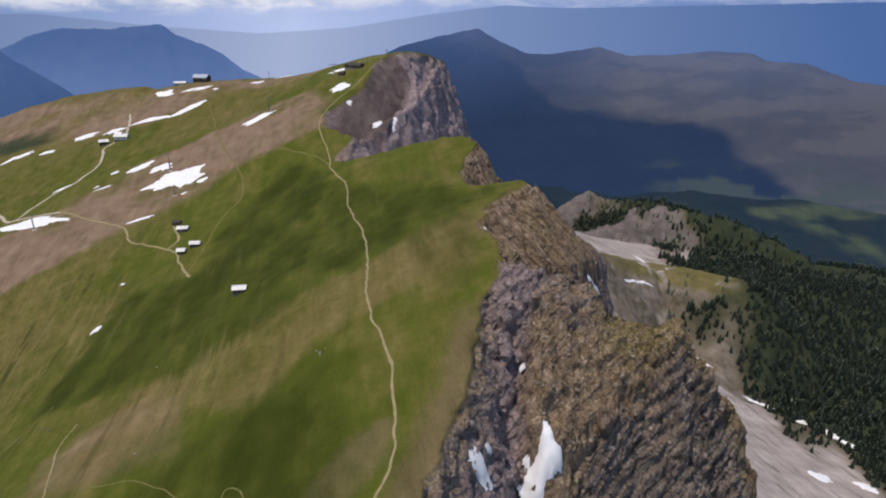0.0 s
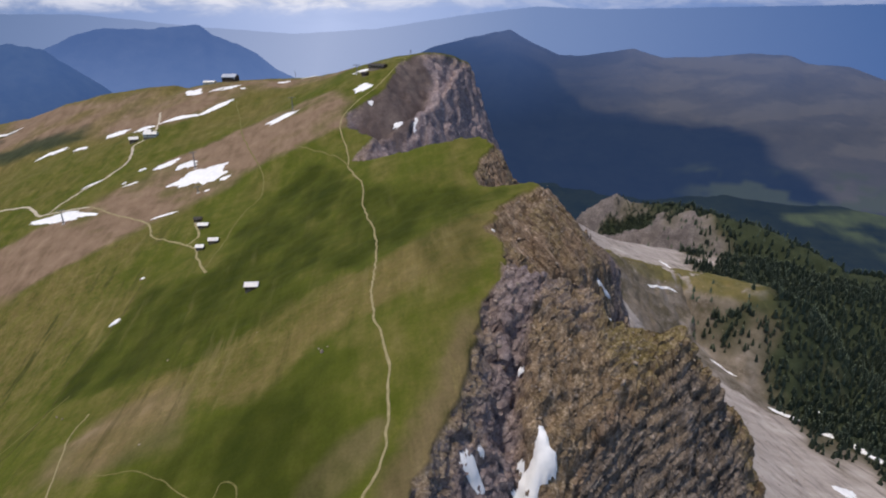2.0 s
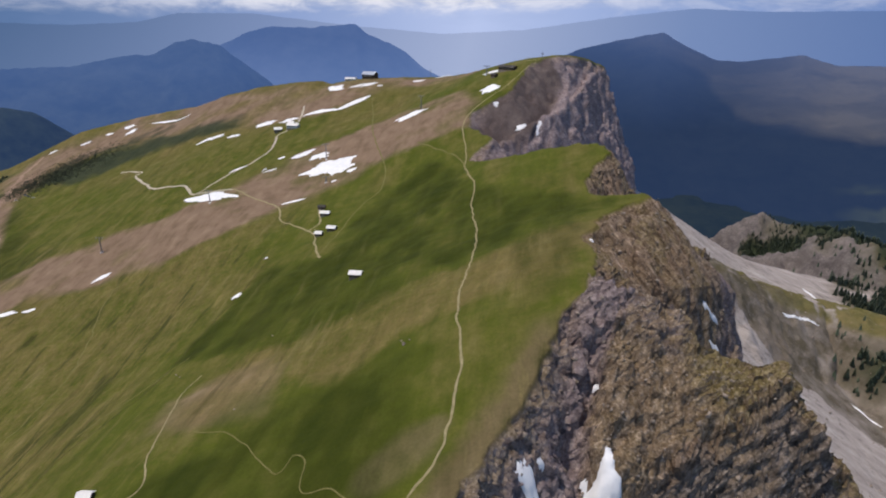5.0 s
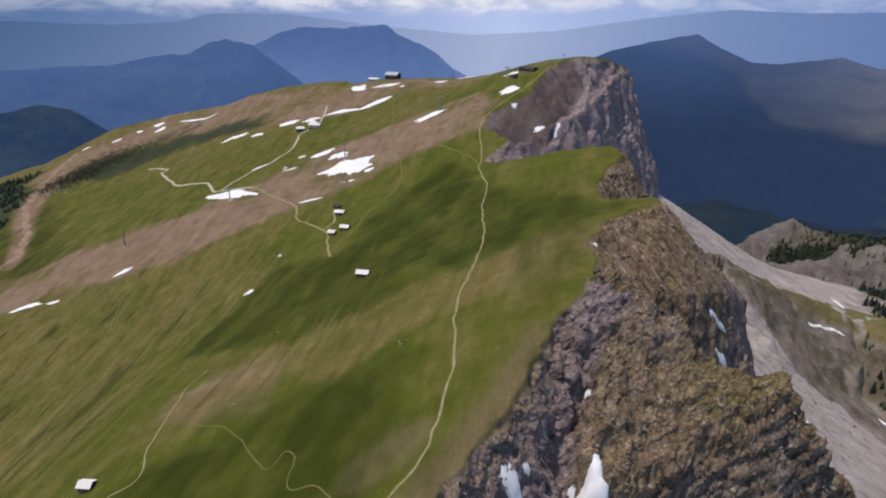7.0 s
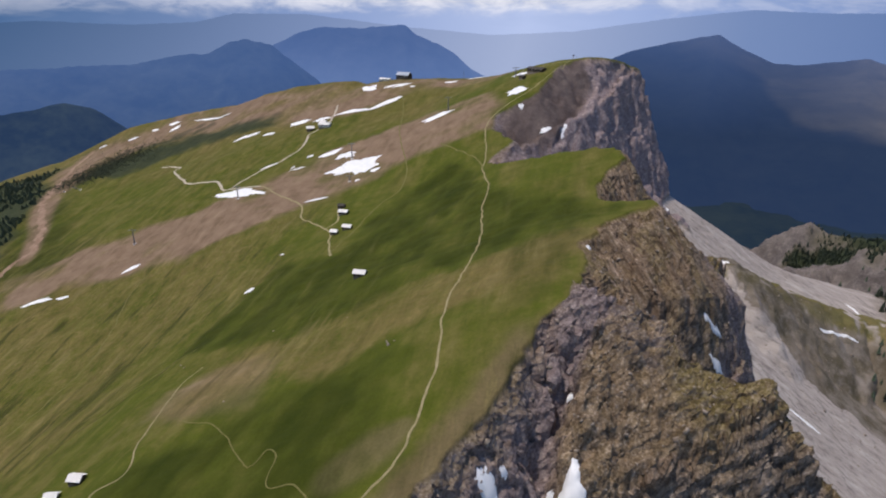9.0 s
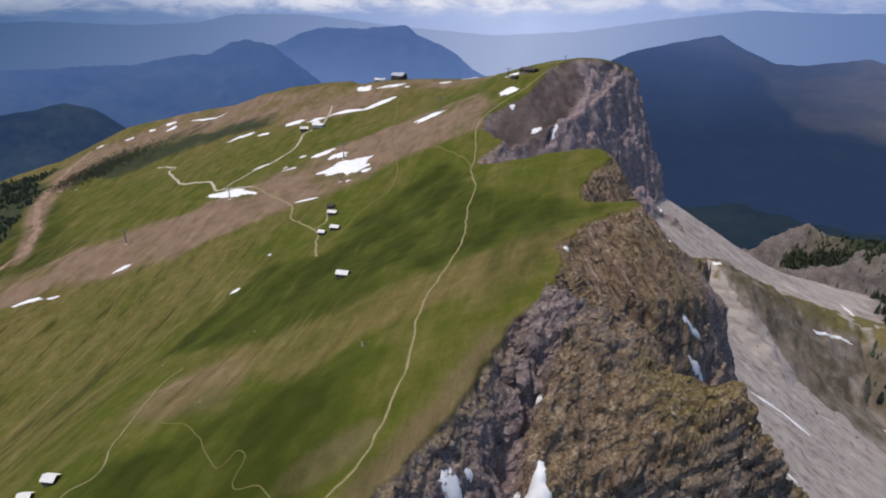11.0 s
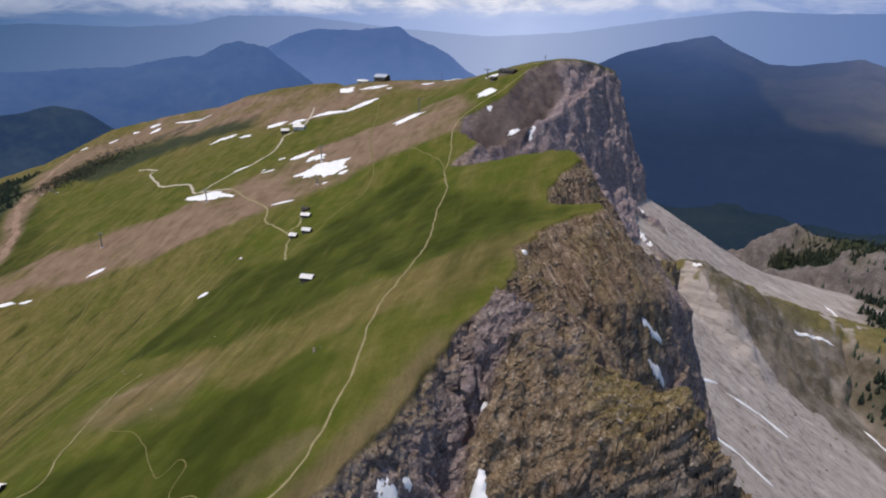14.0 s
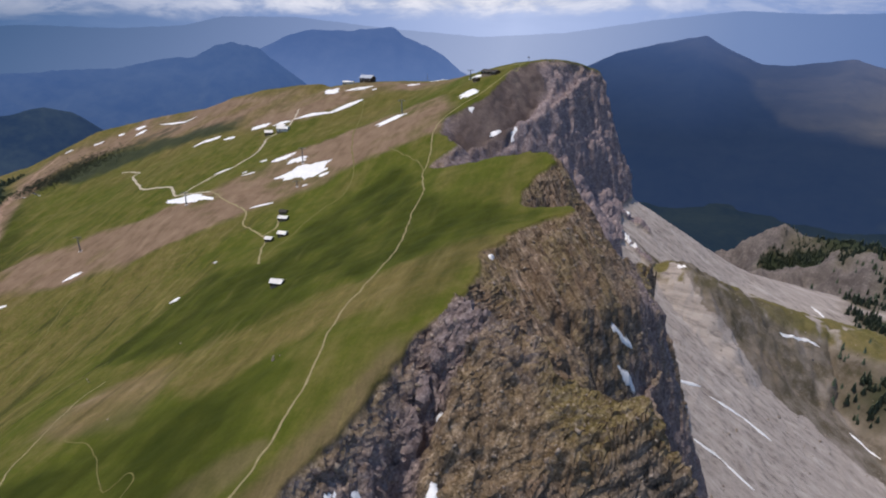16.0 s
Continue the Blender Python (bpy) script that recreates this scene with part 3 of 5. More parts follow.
        o = o + rk * smooth(0, 6, d) * (hold * 2.4 * (0.75 - np.abs(rib)) * (1 - 0.5 * face) + 1.6 * (crag - 0.7) + 3.2 * hold * smooth(4, 22, d) * fbm(along / 19.0, d / 80.0, 0, 2, 87))
        gul = 1 - np.abs(fbm(wx / 26, wy / 60, 0, 4, 85))
        o = o + (1 - rk) * np.clip(spur[ix], 0, 1) * ((4.0 * inside(wx, wy, FLANK) + 14.0 * (spur[ix] > 1.05)) * (gul - 0.7) + 1.2 * fbm(wx / 8, wy / 8, 0, 3, 86))
        o = o + (1 - rk) * (0.5 * fbm(wx / 6, wy / 18, 0, 3, 61))
    zi = np.where(inn, mead[ix], o)
    z[ix] = zi
    rock[ix] = np.where(inn, 0, rk * smooth(0.0, 1.5, d))
    scree[ix] = np.where(inn, 0, 1 - rk)
    if detail:
        hump = 0.9 * fbm(x / 34, y / 34, 0, 4, 21) + 0.35 * fbm(x / 9, y / 9, 0, 3, 22)
        z += np.where(core, 0, hump)
        z[ix] += np.where(inn, hump[ix] * smooth(1, 14, d), 0)
    # far off the land sinks to the valley floor
    away = np.maximum.reduce([smooth(-1000, -1700, x), smooth(780, 985, x), smooth(1320, 1490, y), smooth(-180, -420, y)])
    z = z * (1 - away) + (VALLEY + 12 * vnoise(x / 300, y / 300)) * away
    rd = np.full(n, 99.0)
    rd[ix] = np.where(inn, d, -d)
    return (z.reshape(shape), rock.reshape(shape), scree.reshape(shape), spur.reshape(shape), away.reshape(shape), rd.reshape(shape), top.reshape(shape))


def heights(pts):
    a = np.array(pts, float)
    return land(a[:, 0], a[:, 1])[0]


def axis(*runs):
    out = []
    for a, b, s in runs:
        out.append(np.arange(a, b, s))
    return np.concatenate(out)


def forest_amount(x, y, spur, scree):
    """Where spruce grows: the slopes east of the scree."""
    edge = np.interp(y, [300, 420, 520, 600, 690, 760, 860, 950, 1040, 1250], [470, 420, 380, 335, 320, 385, 322, 372, 410, 330])
    f = smooth(-25, 45, x - edge + 26 * fbm(x / 45, y / 45, 0, 3, 91))
    f = f * np.maximum(smooth(-0.85, -0.3, fbm(x / 70, y / 70, 0, 3, 95) + 0.25), smooth(400, 450, x))
    return np.maximum(f, blobs(x, y, BOWL))


BOWL = [(294, 1222, 24), (320, 1212, 30), (352, 1195, 20)]


def build_ground():
    xs = axis((-5000, -1700, 220), (-1700, -1000, 40), (-1000, -460, 6), (-460, -130, 3), (-130, -16, 1.6), (-16, 142, 0.55), (142, 330, 2.2), (330, 620, 4.5), (620, 1300, 20), (1300, 1700, 40), (1700, 5001, 220))
    ys = axis((-5000, -440, 300), (-440, -80, 12), (-80, 90, 2.5), (90, 340, 0.6), (340, 560, 1.3), (560, 860, 2.0), (860, 1330, 4.5), (1330, 1700, 30), (1700, 2420, 40), (2420, 5001, 220))
    gx, gy = np.meshgrid(xs, ys)
    z, rock, scree, spur, away, rd, top = land(gx, gy)
    nx, ny = len(xs), len(ys)
    # blocks and beds stand out from the rock faces
    px, py, pz = gx.copy(), gy.copy(), z.copy()
    slope_y, slope_x = np.gradient(z, ys, xs)
    for _ in range(2):
        for s in (slope_x, slope_y):
            s[1:-1, 1:-1] = (s[1:-1, 1:-1] * 2 + s[:-2, 1:-1] + s[2:, 1:-1] + s[1:-1, :-2] + s[1:-1, 2:]) / 6
    sel = (rock > 0.05) & (gy < 1000)
    sx, sy = slope_x[sel], slope_y[sel]
    up = 1 / np.sqrt(1 + sx * sx + sy * sy)
    push = rock_relief(gx[sel], gy[sel], z[sel]) * rock[sel] * smooth(0.2, 2.5, -rd[sel])
    px[sel] += -sx * up * push
    py[sel] += -sy * up * push
    pz[sel] += up * push
    z[sel] += push / np.maximum(up, 0.45)
    co = np.stack([px, py, pz], -1).reshape(-1, 3)
    i = np.arange(nx * ny).reshape(ny, nx)
    quads = np.stack([i[:-1, :-1], i[:-1, 1:], i[1:, 1:], i[1:, :-1]], -1).reshape(-1, 4)
    me = bpy.data.meshes.new("ground")
    me.vertices.add(len(co))
    me.vertices.foreach_set("co", co.astype(np.float32).ravel())
    me.loops.add(len(quads) * 4)
    me.loops.foreach_set("vertex_index", quads.astype(np.int32).ravel())
    me.polygons.add(len(quads))
    me.polygons.foreach_set("loop_start", np.arange(0, len(quads) * 4, 4, dtype=np.int32))
    me.update(calc_edges=True)
    # what covers the ground
    earth = np.maximum.reduce([field(gx, gy, BROWN_FIELD, 9, 1), 0.9 * field(gx, gy, UPPER_BROWN, 9, 2), 0.95 * field(gx, gy, CREST_BROWN, 12, 3), 0.36 * field(gx, gy, BROWN_PATCH, 7, 4), 0.75 * blobs(gx, gy, EARTH_C), blobs(gx, gy, DIRT_ZONE), 0.28 * blobs(gx, gy, EARTH_F)])
    earth = np.clip(earth * (0.95 + 0.6 * fbm(gx / 34, gy / 34, 0, 4, 151)), 0, 1) * (scree < 0.5) * (rock < 0.5)
    west = smooth(-190, -260, gx) * smooth(520, 400, gy)
    straw = field(gx, gy, STRAW_BAND, 9, 5)
    lush_band, bowl = field(gx, gy, LUSH_BAND, 8, 6), field(gx, gy, DARK_HOLLOW, 9, 7)
    dry = 0.16 + 0.34 * west + 0.10 * smooth(150, 120, gy)
    dry = np.maximum(dry, 0.72 * straw) + 0.25 * field(gx, gy, STRAW_LIP, 5, 8)
    dry = dry + 0.4 * smooth(5, 1, rd) * (rd > -3) * (gy < 320) + 0.26 * fbm(gx / 28, gy / 50, 0, 4, 161) + 0.12 * smooth(-300, -520, gx) + 0.48 * smooth(620, 760, gy) * smooth(-120, -220, gx)
    lush = np.maximum.reduce([0.88 * lush_band, 0.95 * bowl, 0.45 * blobs(gx, gy, LUSH_D), 0.8 * blobs(gx, gy, LUSH_E), 0.9 * blobs(gx, gy, SCRUB), 0.5 * field(gx, gy, SHADY_BAND, 10, 9)])
    lush = np.clip(lush * (0.85 + 0.55 * fbm(gx / 14, gy / 30, 0, 4, 165)), 0, 1)
    dry = np.clip(dry - 0.4 * lush_band - 0.6 * bowl, 0, 1)
    rut = np.clip(0.15 + 0.85 * west + 0.5 * straw + 0.3 * smooth(-60, -120, gx) * smooth(420, 300, gy) + 0.3 * smooth(-300, -420, gx) - 0.5 * bowl, 0, 1) * (1 - 0.9 * earth)
    wood = forest_amount(gx, gy, spur, scree) * (scree > 0.5)
    wood = np.maximum(wood, 0.6 * blobs(gx, gy, SCRUB) * smooth(-0.4, 0.2, fbm(gx / 12, gy / 12, 0, 3, 176)))
    wood = np.maximum(wood, 0.9 * field(gx, gy, SHADY_BAND, 12, 9))
    wood = np.maximum(wood, 0.9 * field(gx, gy, WEST_WOOD, 12, 10))
    wood = np.maximum(wood, 0.9 * smooth(0.02, 0.2, away))
    sc = scree * (1 - 0.95 * top * smooth(-0.5, 0.0, fbm(gx / 16, gy / 16, 0, 3, 171) + 0.25)) * (1 - wood)
    flank = inside((gx + 7 * fbm(gx / 25, gy / 25, 0, 3, 181)).ravel(), (gy + 7 * fbm(gx / 25, gy / 25, 5, 3, 182)).ravel(), FLANK).reshape(gx.shape) * (scree > 0.5) * (1 - wood) * (1 - top * 0.9 * smooth(170, 270, gx)) * (0.85 + 0.4 * fbm(gx / 18, gy / 18, 0, 3, 183))
    loam = np.clip(spur, 0, 1) * (1 - top) * (0.35 + 0.35 * fbm(gx / 20, gy / 50, 0, 3, 172)) * smooth(900, 820, gy) * smooth(0.1, 0.5, flank)
    sc = sc * (1 - np.clip(loam, 0, 1))
    fin = inside((gx + 1.5 * fbm(gx / 5, gy / 5, 0, 3, 175)).ravel(), gy.ravel(), FIN).reshape(gx.shape)
    warm = np.clip(1.0 * fin + 0.7 * blobs(gx, gy, OCHRE_B) * smooth(-0.2, 0.4, fbm((gx + gy) / 5, (gx - gy) / 40, 0, 3, 174)) + 0.5 * smooth(9, 2, -rd) * (rd < 0), 0, 1)
    # mask of painted shade: rock beyond the break, then the slab's lower face
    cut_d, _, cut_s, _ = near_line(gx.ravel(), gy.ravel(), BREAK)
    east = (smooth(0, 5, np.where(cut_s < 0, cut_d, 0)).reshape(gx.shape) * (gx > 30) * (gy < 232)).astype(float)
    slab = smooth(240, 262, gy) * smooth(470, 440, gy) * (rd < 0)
    # strip along the brow stays paler violet, outside the painted shade
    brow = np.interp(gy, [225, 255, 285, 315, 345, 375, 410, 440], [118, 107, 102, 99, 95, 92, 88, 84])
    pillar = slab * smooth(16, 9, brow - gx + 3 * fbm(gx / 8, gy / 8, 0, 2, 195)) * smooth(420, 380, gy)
    shaded_low_face = smooth(-114, -150, z + 16 * fbm(gx / 16, gy / 16, 0, 3, 191)) * slab * smooth(400, 330, gy) * (1 - pillar)
    east = np.maximum(east, 0.9 * shaded_low_face)
    prow_d, _, _, _ = near_line(gx.ravel(), gy.ravel(), RIBS[0][0][3:6])
    tuft = smooth(20, 4, prow_d.reshape(gx.shape) + 5 * fbm(gx / 7, gy / 7, 0, 3, 192)) * smooth(54, 68, gx) * (1 - east)
    tuft = np.maximum.reduce([tuft, 0.5 * slab * smooth(-0.2, 0.5, fbm(gx / 9, gy / 9, 0, 3, 194)), blobs(gx, gy, SOD_LEDGE), 0.8 * blobs(gx, gy, SOD_EDGE)])
    tuft = np.maximum(tuft, 0.45 * smooth(12, 2, -rd + 5 * fbm(gx / 8, gy / 8, 0, 3, 193)) * (rd < 0) * smooth(215, 185, gy))
    slab = slab * (1 - shaded_low_face) * (1 - pillar)
    violet = np.clip(np.maximum(blobs(gx, gy, VIOLET), inside(gx.ravel(), gy.ravel(), GULLY_WALL).reshape(gx.shape)) + smooth(470, 520, gy) + pillar, 0, 1)
    crumbly = field(gx, gy, SUMMIT_SLOPE, 7, 11)
    grey = (spur > 1.05) * (1 - 0.85 * top) * (1 - wood) * (scree > 0.5) * 0.9
    dry = np.where(scree > 0.5, 0.75, dry)
    earth = np.where(scree > 0.5, 0.8 * (1 - top), earth)
    strip = smooth(15, 5, rd) * (rd > -3) * smooth(224, 196, gy)
    dry = np.maximum(dry, 0.8 * strip)
    lush = np.maximum(lush, 0.55 * strip)
    rut = np.maximum(rut, 0.8 * strip)
    earth = np.maximum(earth, 0.38 * strip)
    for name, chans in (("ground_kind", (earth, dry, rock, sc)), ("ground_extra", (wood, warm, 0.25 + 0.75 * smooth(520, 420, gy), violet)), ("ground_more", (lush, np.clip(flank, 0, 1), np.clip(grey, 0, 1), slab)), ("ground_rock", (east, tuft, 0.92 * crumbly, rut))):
        at = me.attributes.new(name, "FLOAT_COLOR", "POINT")
        at.data.foreach_set("color", np.stack(chans, -1).astype(np.float32).ravel())
    pasture_sun = np.zeros(gx.shape)
    for spot in FIELDS:
        pasture_sun = np.maximum(pasture_sun, blobs(gx, gy, spot))
    pasture_sun = np.clip(pasture_sun * (0.8 + 0.7 * fbm(gx / 60, gy / 60, 0, 3, 177)), 0, 1)
    at = me.attributes.new("pasture_sun", "FLOAT_COLOR", "POINT")
    at.data.foreach_set("color", np.stack([pasture_sun, 0 * pasture_sun, 0 * pasture_sun, 0 * pasture_sun + 1], -1).astype(np.float32).ravel())
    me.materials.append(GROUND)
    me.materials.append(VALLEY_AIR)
    # valley faces take the material with painted haze
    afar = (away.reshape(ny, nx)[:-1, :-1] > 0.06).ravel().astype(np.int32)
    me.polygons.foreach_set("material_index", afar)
    me.polygons.foreach_set("use_smooth", ~((rock[:-1, :-1] > 0.4) & (gy[:-1, :-1] < 480)).ravel())
    return tagged(new("ground", me), "alpine meadow slope with bare rock walls, grey scree and woods", "ground", kind="structure"), (xs, ys, z), (px, py, pz)


BROWN_FIELD = [(-583, 407), (-483, 464), (-395, 512), (-359, 522), (-348, 537), (-318, 579), (-293, 609), (-241, 648), (-178, 672), (-131, 656), (-108, 607), (-110, 574), (-145, 564), (-197, 547), (-234, 501), (-273, 465), (-309, 429), (-340, 412), (-415, 398), (-461, 375), (-495, 345)]
UPPER_BROWN = [(-490, 770), (-467, 794), (-437, 809), (-410, 828), (-354, 808), (-325, 812), (-283, 779), (-300, 763), (-327, 734), (-360, 718), (-413, 737)]
CREST_BROWN = [(-781, 653), (-853, 747), (-813, 818), (-723, 885), (-617, 895), (-483, 835), (-493, 774), (-579, 780), (-661, 774), (-729, 760), (-756, 716), (-760, 665)]
BROWN_PATCH = [(-162, 190), (-167, 214), (-154, 233), (-133, 241), (-112, 229), (-108, 208), (-105, 190), (-114, 183), (-128, 182)]
STRAW_BAND = [(16, 320), (21, 255), (-3, 249), (-24, 244), (-36, 243), (-56, 231), (-58, 211), (-71, 196), (-107, 216), (-121, 201), (-128, 186), (-153, 192), (-158, 208), (-152, 231), (-138, 251), (-114, 258), (-84, 278), (-55, 285), (-27, 293), (-8, 312)]
STRAW_LIP = [(20, 322), (25, 285), (22, 262), (2, 272), (-18, 282), (-4, 302)]
LUSH_BAND = [(-208, 262), (-209, 290), (-210, 334), (-196, 363), (-158, 362), (-156, 411), (-156, 479), (-130, 520), (-82, 454), (-70, 435), (-16, 386), (20, 357), (12, 328), (-10, 318), (-29, 298), (-58, 294), (-86, 282), (-114, 258), (-140, 255), (-162, 253)]
# lower hollow, coloured a darker green than the meadow round it
DARK_HOLLOW = [(-104, 165), (-108, 183), (-100, 198), (-80, 202), (-62, 211), (-45, 209), (-27, 187), (-20, 168), (-26, 150), (-34, 128), (-50, 105), (-90, 105), (-130, 128), (-136, 148), (-122, 162)]
SHADY_BAND = [(-750, 666), (-781, 706), (-733, 728), (-669, 757), (-629, 775), (-554, 775), (-488, 767), (-478, 752), (-522, 732), (-584, 733), (-618, 711), (-649, 676), (-680, 653)]
WEST_WOOD = [(-1020, 730), (-900, 745), (-880, 690), (-800, 635), (-745, 560), (-695, 495), (-640, 425), (-720, 390), (-900, 560), (-1050, 680)]
SOD_EDGE = [(120, 222, 5), (130, 219, 7), (134, 217, 7)]
SOD_LEDGE = [(86, 404, 6), (92, 380, 7), (95, 358, 6)]
DIRT_ZONE = [(-606, 450, 9), (-660, 510, 12), (-717, 562, 15), (-765, 612, 20), (-785, 660, 26), (-850, 735, 32), (-880, 790, 20)]
EARTH_C = [(-850, 760, 40), (-720, 810, 46), (-560, 815, 50), (-450, 800, 52), (-390, 785, 46), (-330, 795, 34), (-250, 820, 22), (-150, 770, 16)]
EARTH_F = [(-34, 148, 8), (-25, 158, 9), (-20, 166, 5)]
LUSH_E = [(-540, 450, 30), (-600, 445, 40), (-655, 510, 40), (-720, 560, 36)]
SCRUB = [(-790, 655, 26), (-748, 692, 36), (-745, 728, 38), (-699, 750, 34), (-662, 785, 28), (-637, 832, 20)]
FIELDS = [[(1030, 1900, 50), (1198, 1907, 70), (1358, 1940, 80)], [(1089, 1799, 36), (1170, 1684, 50), (1160, 1560, 50)]]
LUSH_D = [(-144, 341, 14), (-172, 304, 16), (-103, 340, 18), (-29, 391, 20), (6, 234, 8), (0, 330, 16)]
VIOLET = [(-8, 110, 12), (4, 140, 13), (14, 165, 13), (18, 190, 11), (24, 215, 9), (30, 232, 9), (42, 223, 9), (53, 221, 7)]
OCHRE_B = [(34, 275, 16), (40, 300, 18), (56, 320, 16), (80, 215, 16), (96, 214, 10)]
ground, GRID, FACE = build_ground()

# ---- distance: ranges round the valleys, their blue air painted in as glow ----
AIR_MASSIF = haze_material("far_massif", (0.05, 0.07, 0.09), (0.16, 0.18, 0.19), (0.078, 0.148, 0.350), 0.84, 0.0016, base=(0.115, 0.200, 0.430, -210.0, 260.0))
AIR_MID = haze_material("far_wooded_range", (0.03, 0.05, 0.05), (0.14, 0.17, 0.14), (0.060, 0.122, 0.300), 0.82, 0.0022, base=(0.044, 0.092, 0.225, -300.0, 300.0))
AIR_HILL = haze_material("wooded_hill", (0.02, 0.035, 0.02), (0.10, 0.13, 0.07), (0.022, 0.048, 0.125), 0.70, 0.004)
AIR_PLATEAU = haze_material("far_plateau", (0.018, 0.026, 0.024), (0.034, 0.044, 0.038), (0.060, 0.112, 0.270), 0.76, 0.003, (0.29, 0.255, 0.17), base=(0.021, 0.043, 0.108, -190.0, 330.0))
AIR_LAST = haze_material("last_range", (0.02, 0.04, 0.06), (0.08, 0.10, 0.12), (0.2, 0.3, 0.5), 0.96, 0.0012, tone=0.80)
HUB = (45.0, 30.0)


def mountain_range(name, crest, dist, run, mat, label, rough=1.0, bend=1.0, foot=-660.0, seed=0, pasture_sun=False):
    """A range round the hub: crest by bearing and elevation (degrees), a long slope before it and a short one behind."""
    az = np.arange(crest[0][0], crest[-1][0] + 0.01, 0.16)
    el = np.interp(az, [c[0] for c in crest], [c[1] for c in crest])
    ker = np.array([0.25, 0.5, 0.25])
    el = np.convolve(np.pad(el, 1, "edge"), ker, "valid")
    rows = np.concatenate([np.linspace(-1, 0, 46), np.linspace(0.12, 1, 7)])
    A, Rr = np.meshgrid(np.radians(az), rows)
    top = dist * np.tan(np.radians(el))[None, :] + 0 * Rr
    r = dist + np.where(Rr < 0, Rr * run, Rr * 260)
    x, y = HUB[0] + r * np.sin(A), HUB[1] + r * np.cos(A)
    f = np.where(Rr < 0, (1 + Rr) ** bend, 1 - 0.8 * Rr)
    ridge = (1 - np.abs(fbm(x / 420, y / 420, 0, 5, 200 + seed))) - 0.6
    z = foot + (top - foot) * f + rough * 90 * ridge * f * (1 - f) * 2.2 + rough * 14 * fbm(x / 90, y / 90, 0, 4, 230 + seed) * smooth(0.02, 0.3, 1 - f)
    z += rough * 5 * fbm(x / 40, y / 40, 0, 3, 260 + seed) * f
    ny, nx = x.shape
    i = np.arange(nx * ny).reshape(ny, nx)
    q = np.stack([i[:-1, :-1], i[:-1, 1:], i[1:, 1:], i[1:, :-1]], -1).reshape(-1, 4)
    me = bpy.data.meshes.new(name)
    me.from_pydata(np.stack([x, y, z], -1).reshape(-1, 3).tolist(), [], q.tolist())
    if pasture_sun:
        e = np.degrees(np.arctan2(z, r))
        # painted sunlight on the upper slopes and spots; lower slope stays cloud-dark
        line = np.interp(np.degrees(A), [-10, 6, 9, 14, 20, 24, 31, 36], [0, -6.0, -8.8, -9.6, -9.6, -11.5, -15.5, -16.0])
        up = smooth(-0.5, 0.9, e - line + 0.9 * fbm(x / 330, y / 330, 0, 4, 290))
        up = up * (0.68 + 0.36 * smooth(-0.3, 0.5, fbm(x / 260, y / 120, 0, 4, 300)))
        az_deg = np.degrees(A)
        up = up * (0.35 + 0.65 * smooth(8, 17, az_deg))
        for a0, e0, wa, we, g in ((16.5, -8.3, 2.4, 0.5, 0.7), (22.5, -5.1, 4.0, 0.35, 0.6), (31.5, -5.9, 2.0, 0.5, 0.8), (34.5, -6.7, 2.0, 0.6, 0.8), (24.5, -8.2, 2.0, 0.5, 0.5), (34.0, -10.0, 2.5, 0.8, 0.5)):
            up = up + g * np.exp(-((az_deg - a0) / wa) ** 2 - ((e - e0) / we) ** 2) * (0.8 + 0.6 * fbm(x / 120, y / 120, 0, 3, 305))
        up = np.clip(up, 0, 1.6)
        c = up
        green = smooth(-12.5, -14.0, e + 0.8 * fbm(x / 200, y / 200, 0, 3, 311)) * smooth(0.0, 0.35, fbm(x / 240, y / 60, 0, 3, 310) + 0.12 + 0.5 * smooth(27, 32, az_deg)) * smooth(16, 22, az_deg) * 0.8
        at = me.attributes.new("pasture_sun", "FLOAT_COLOR", "POINT")
        at.data.foreach_set("color", np.stack([c, green, c, c * 0 + 1], -1).astype(np.float32).ravel())
    me.materials.append(mat)
    me.polygons.foreach_set("use_smooth", np.ones(len(q), dtype=bool))
    return tagged(new(name, me), label, "mountain range", kind="structure")


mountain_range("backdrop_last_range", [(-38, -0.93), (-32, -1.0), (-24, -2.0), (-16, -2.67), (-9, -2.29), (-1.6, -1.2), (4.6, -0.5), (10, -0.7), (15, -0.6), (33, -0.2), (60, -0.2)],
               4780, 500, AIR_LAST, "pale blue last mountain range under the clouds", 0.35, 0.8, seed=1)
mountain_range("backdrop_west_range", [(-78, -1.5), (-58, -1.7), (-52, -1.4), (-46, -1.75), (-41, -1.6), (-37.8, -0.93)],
               4780, 500, AIR_LAST, "dark blue last mountain range in painted blue haze", 0.35, 0.8, seed=1)
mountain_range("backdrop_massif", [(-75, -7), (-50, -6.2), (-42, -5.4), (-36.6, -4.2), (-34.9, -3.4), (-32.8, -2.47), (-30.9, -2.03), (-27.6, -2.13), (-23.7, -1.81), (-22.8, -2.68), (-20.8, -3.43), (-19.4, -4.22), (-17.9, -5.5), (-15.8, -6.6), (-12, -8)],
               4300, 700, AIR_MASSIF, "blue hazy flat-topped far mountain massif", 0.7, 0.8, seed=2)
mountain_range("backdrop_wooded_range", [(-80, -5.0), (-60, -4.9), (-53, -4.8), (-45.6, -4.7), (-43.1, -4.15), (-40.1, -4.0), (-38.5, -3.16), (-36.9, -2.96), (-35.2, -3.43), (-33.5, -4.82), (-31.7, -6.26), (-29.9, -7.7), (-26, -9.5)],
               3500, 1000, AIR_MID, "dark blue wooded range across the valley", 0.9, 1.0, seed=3)
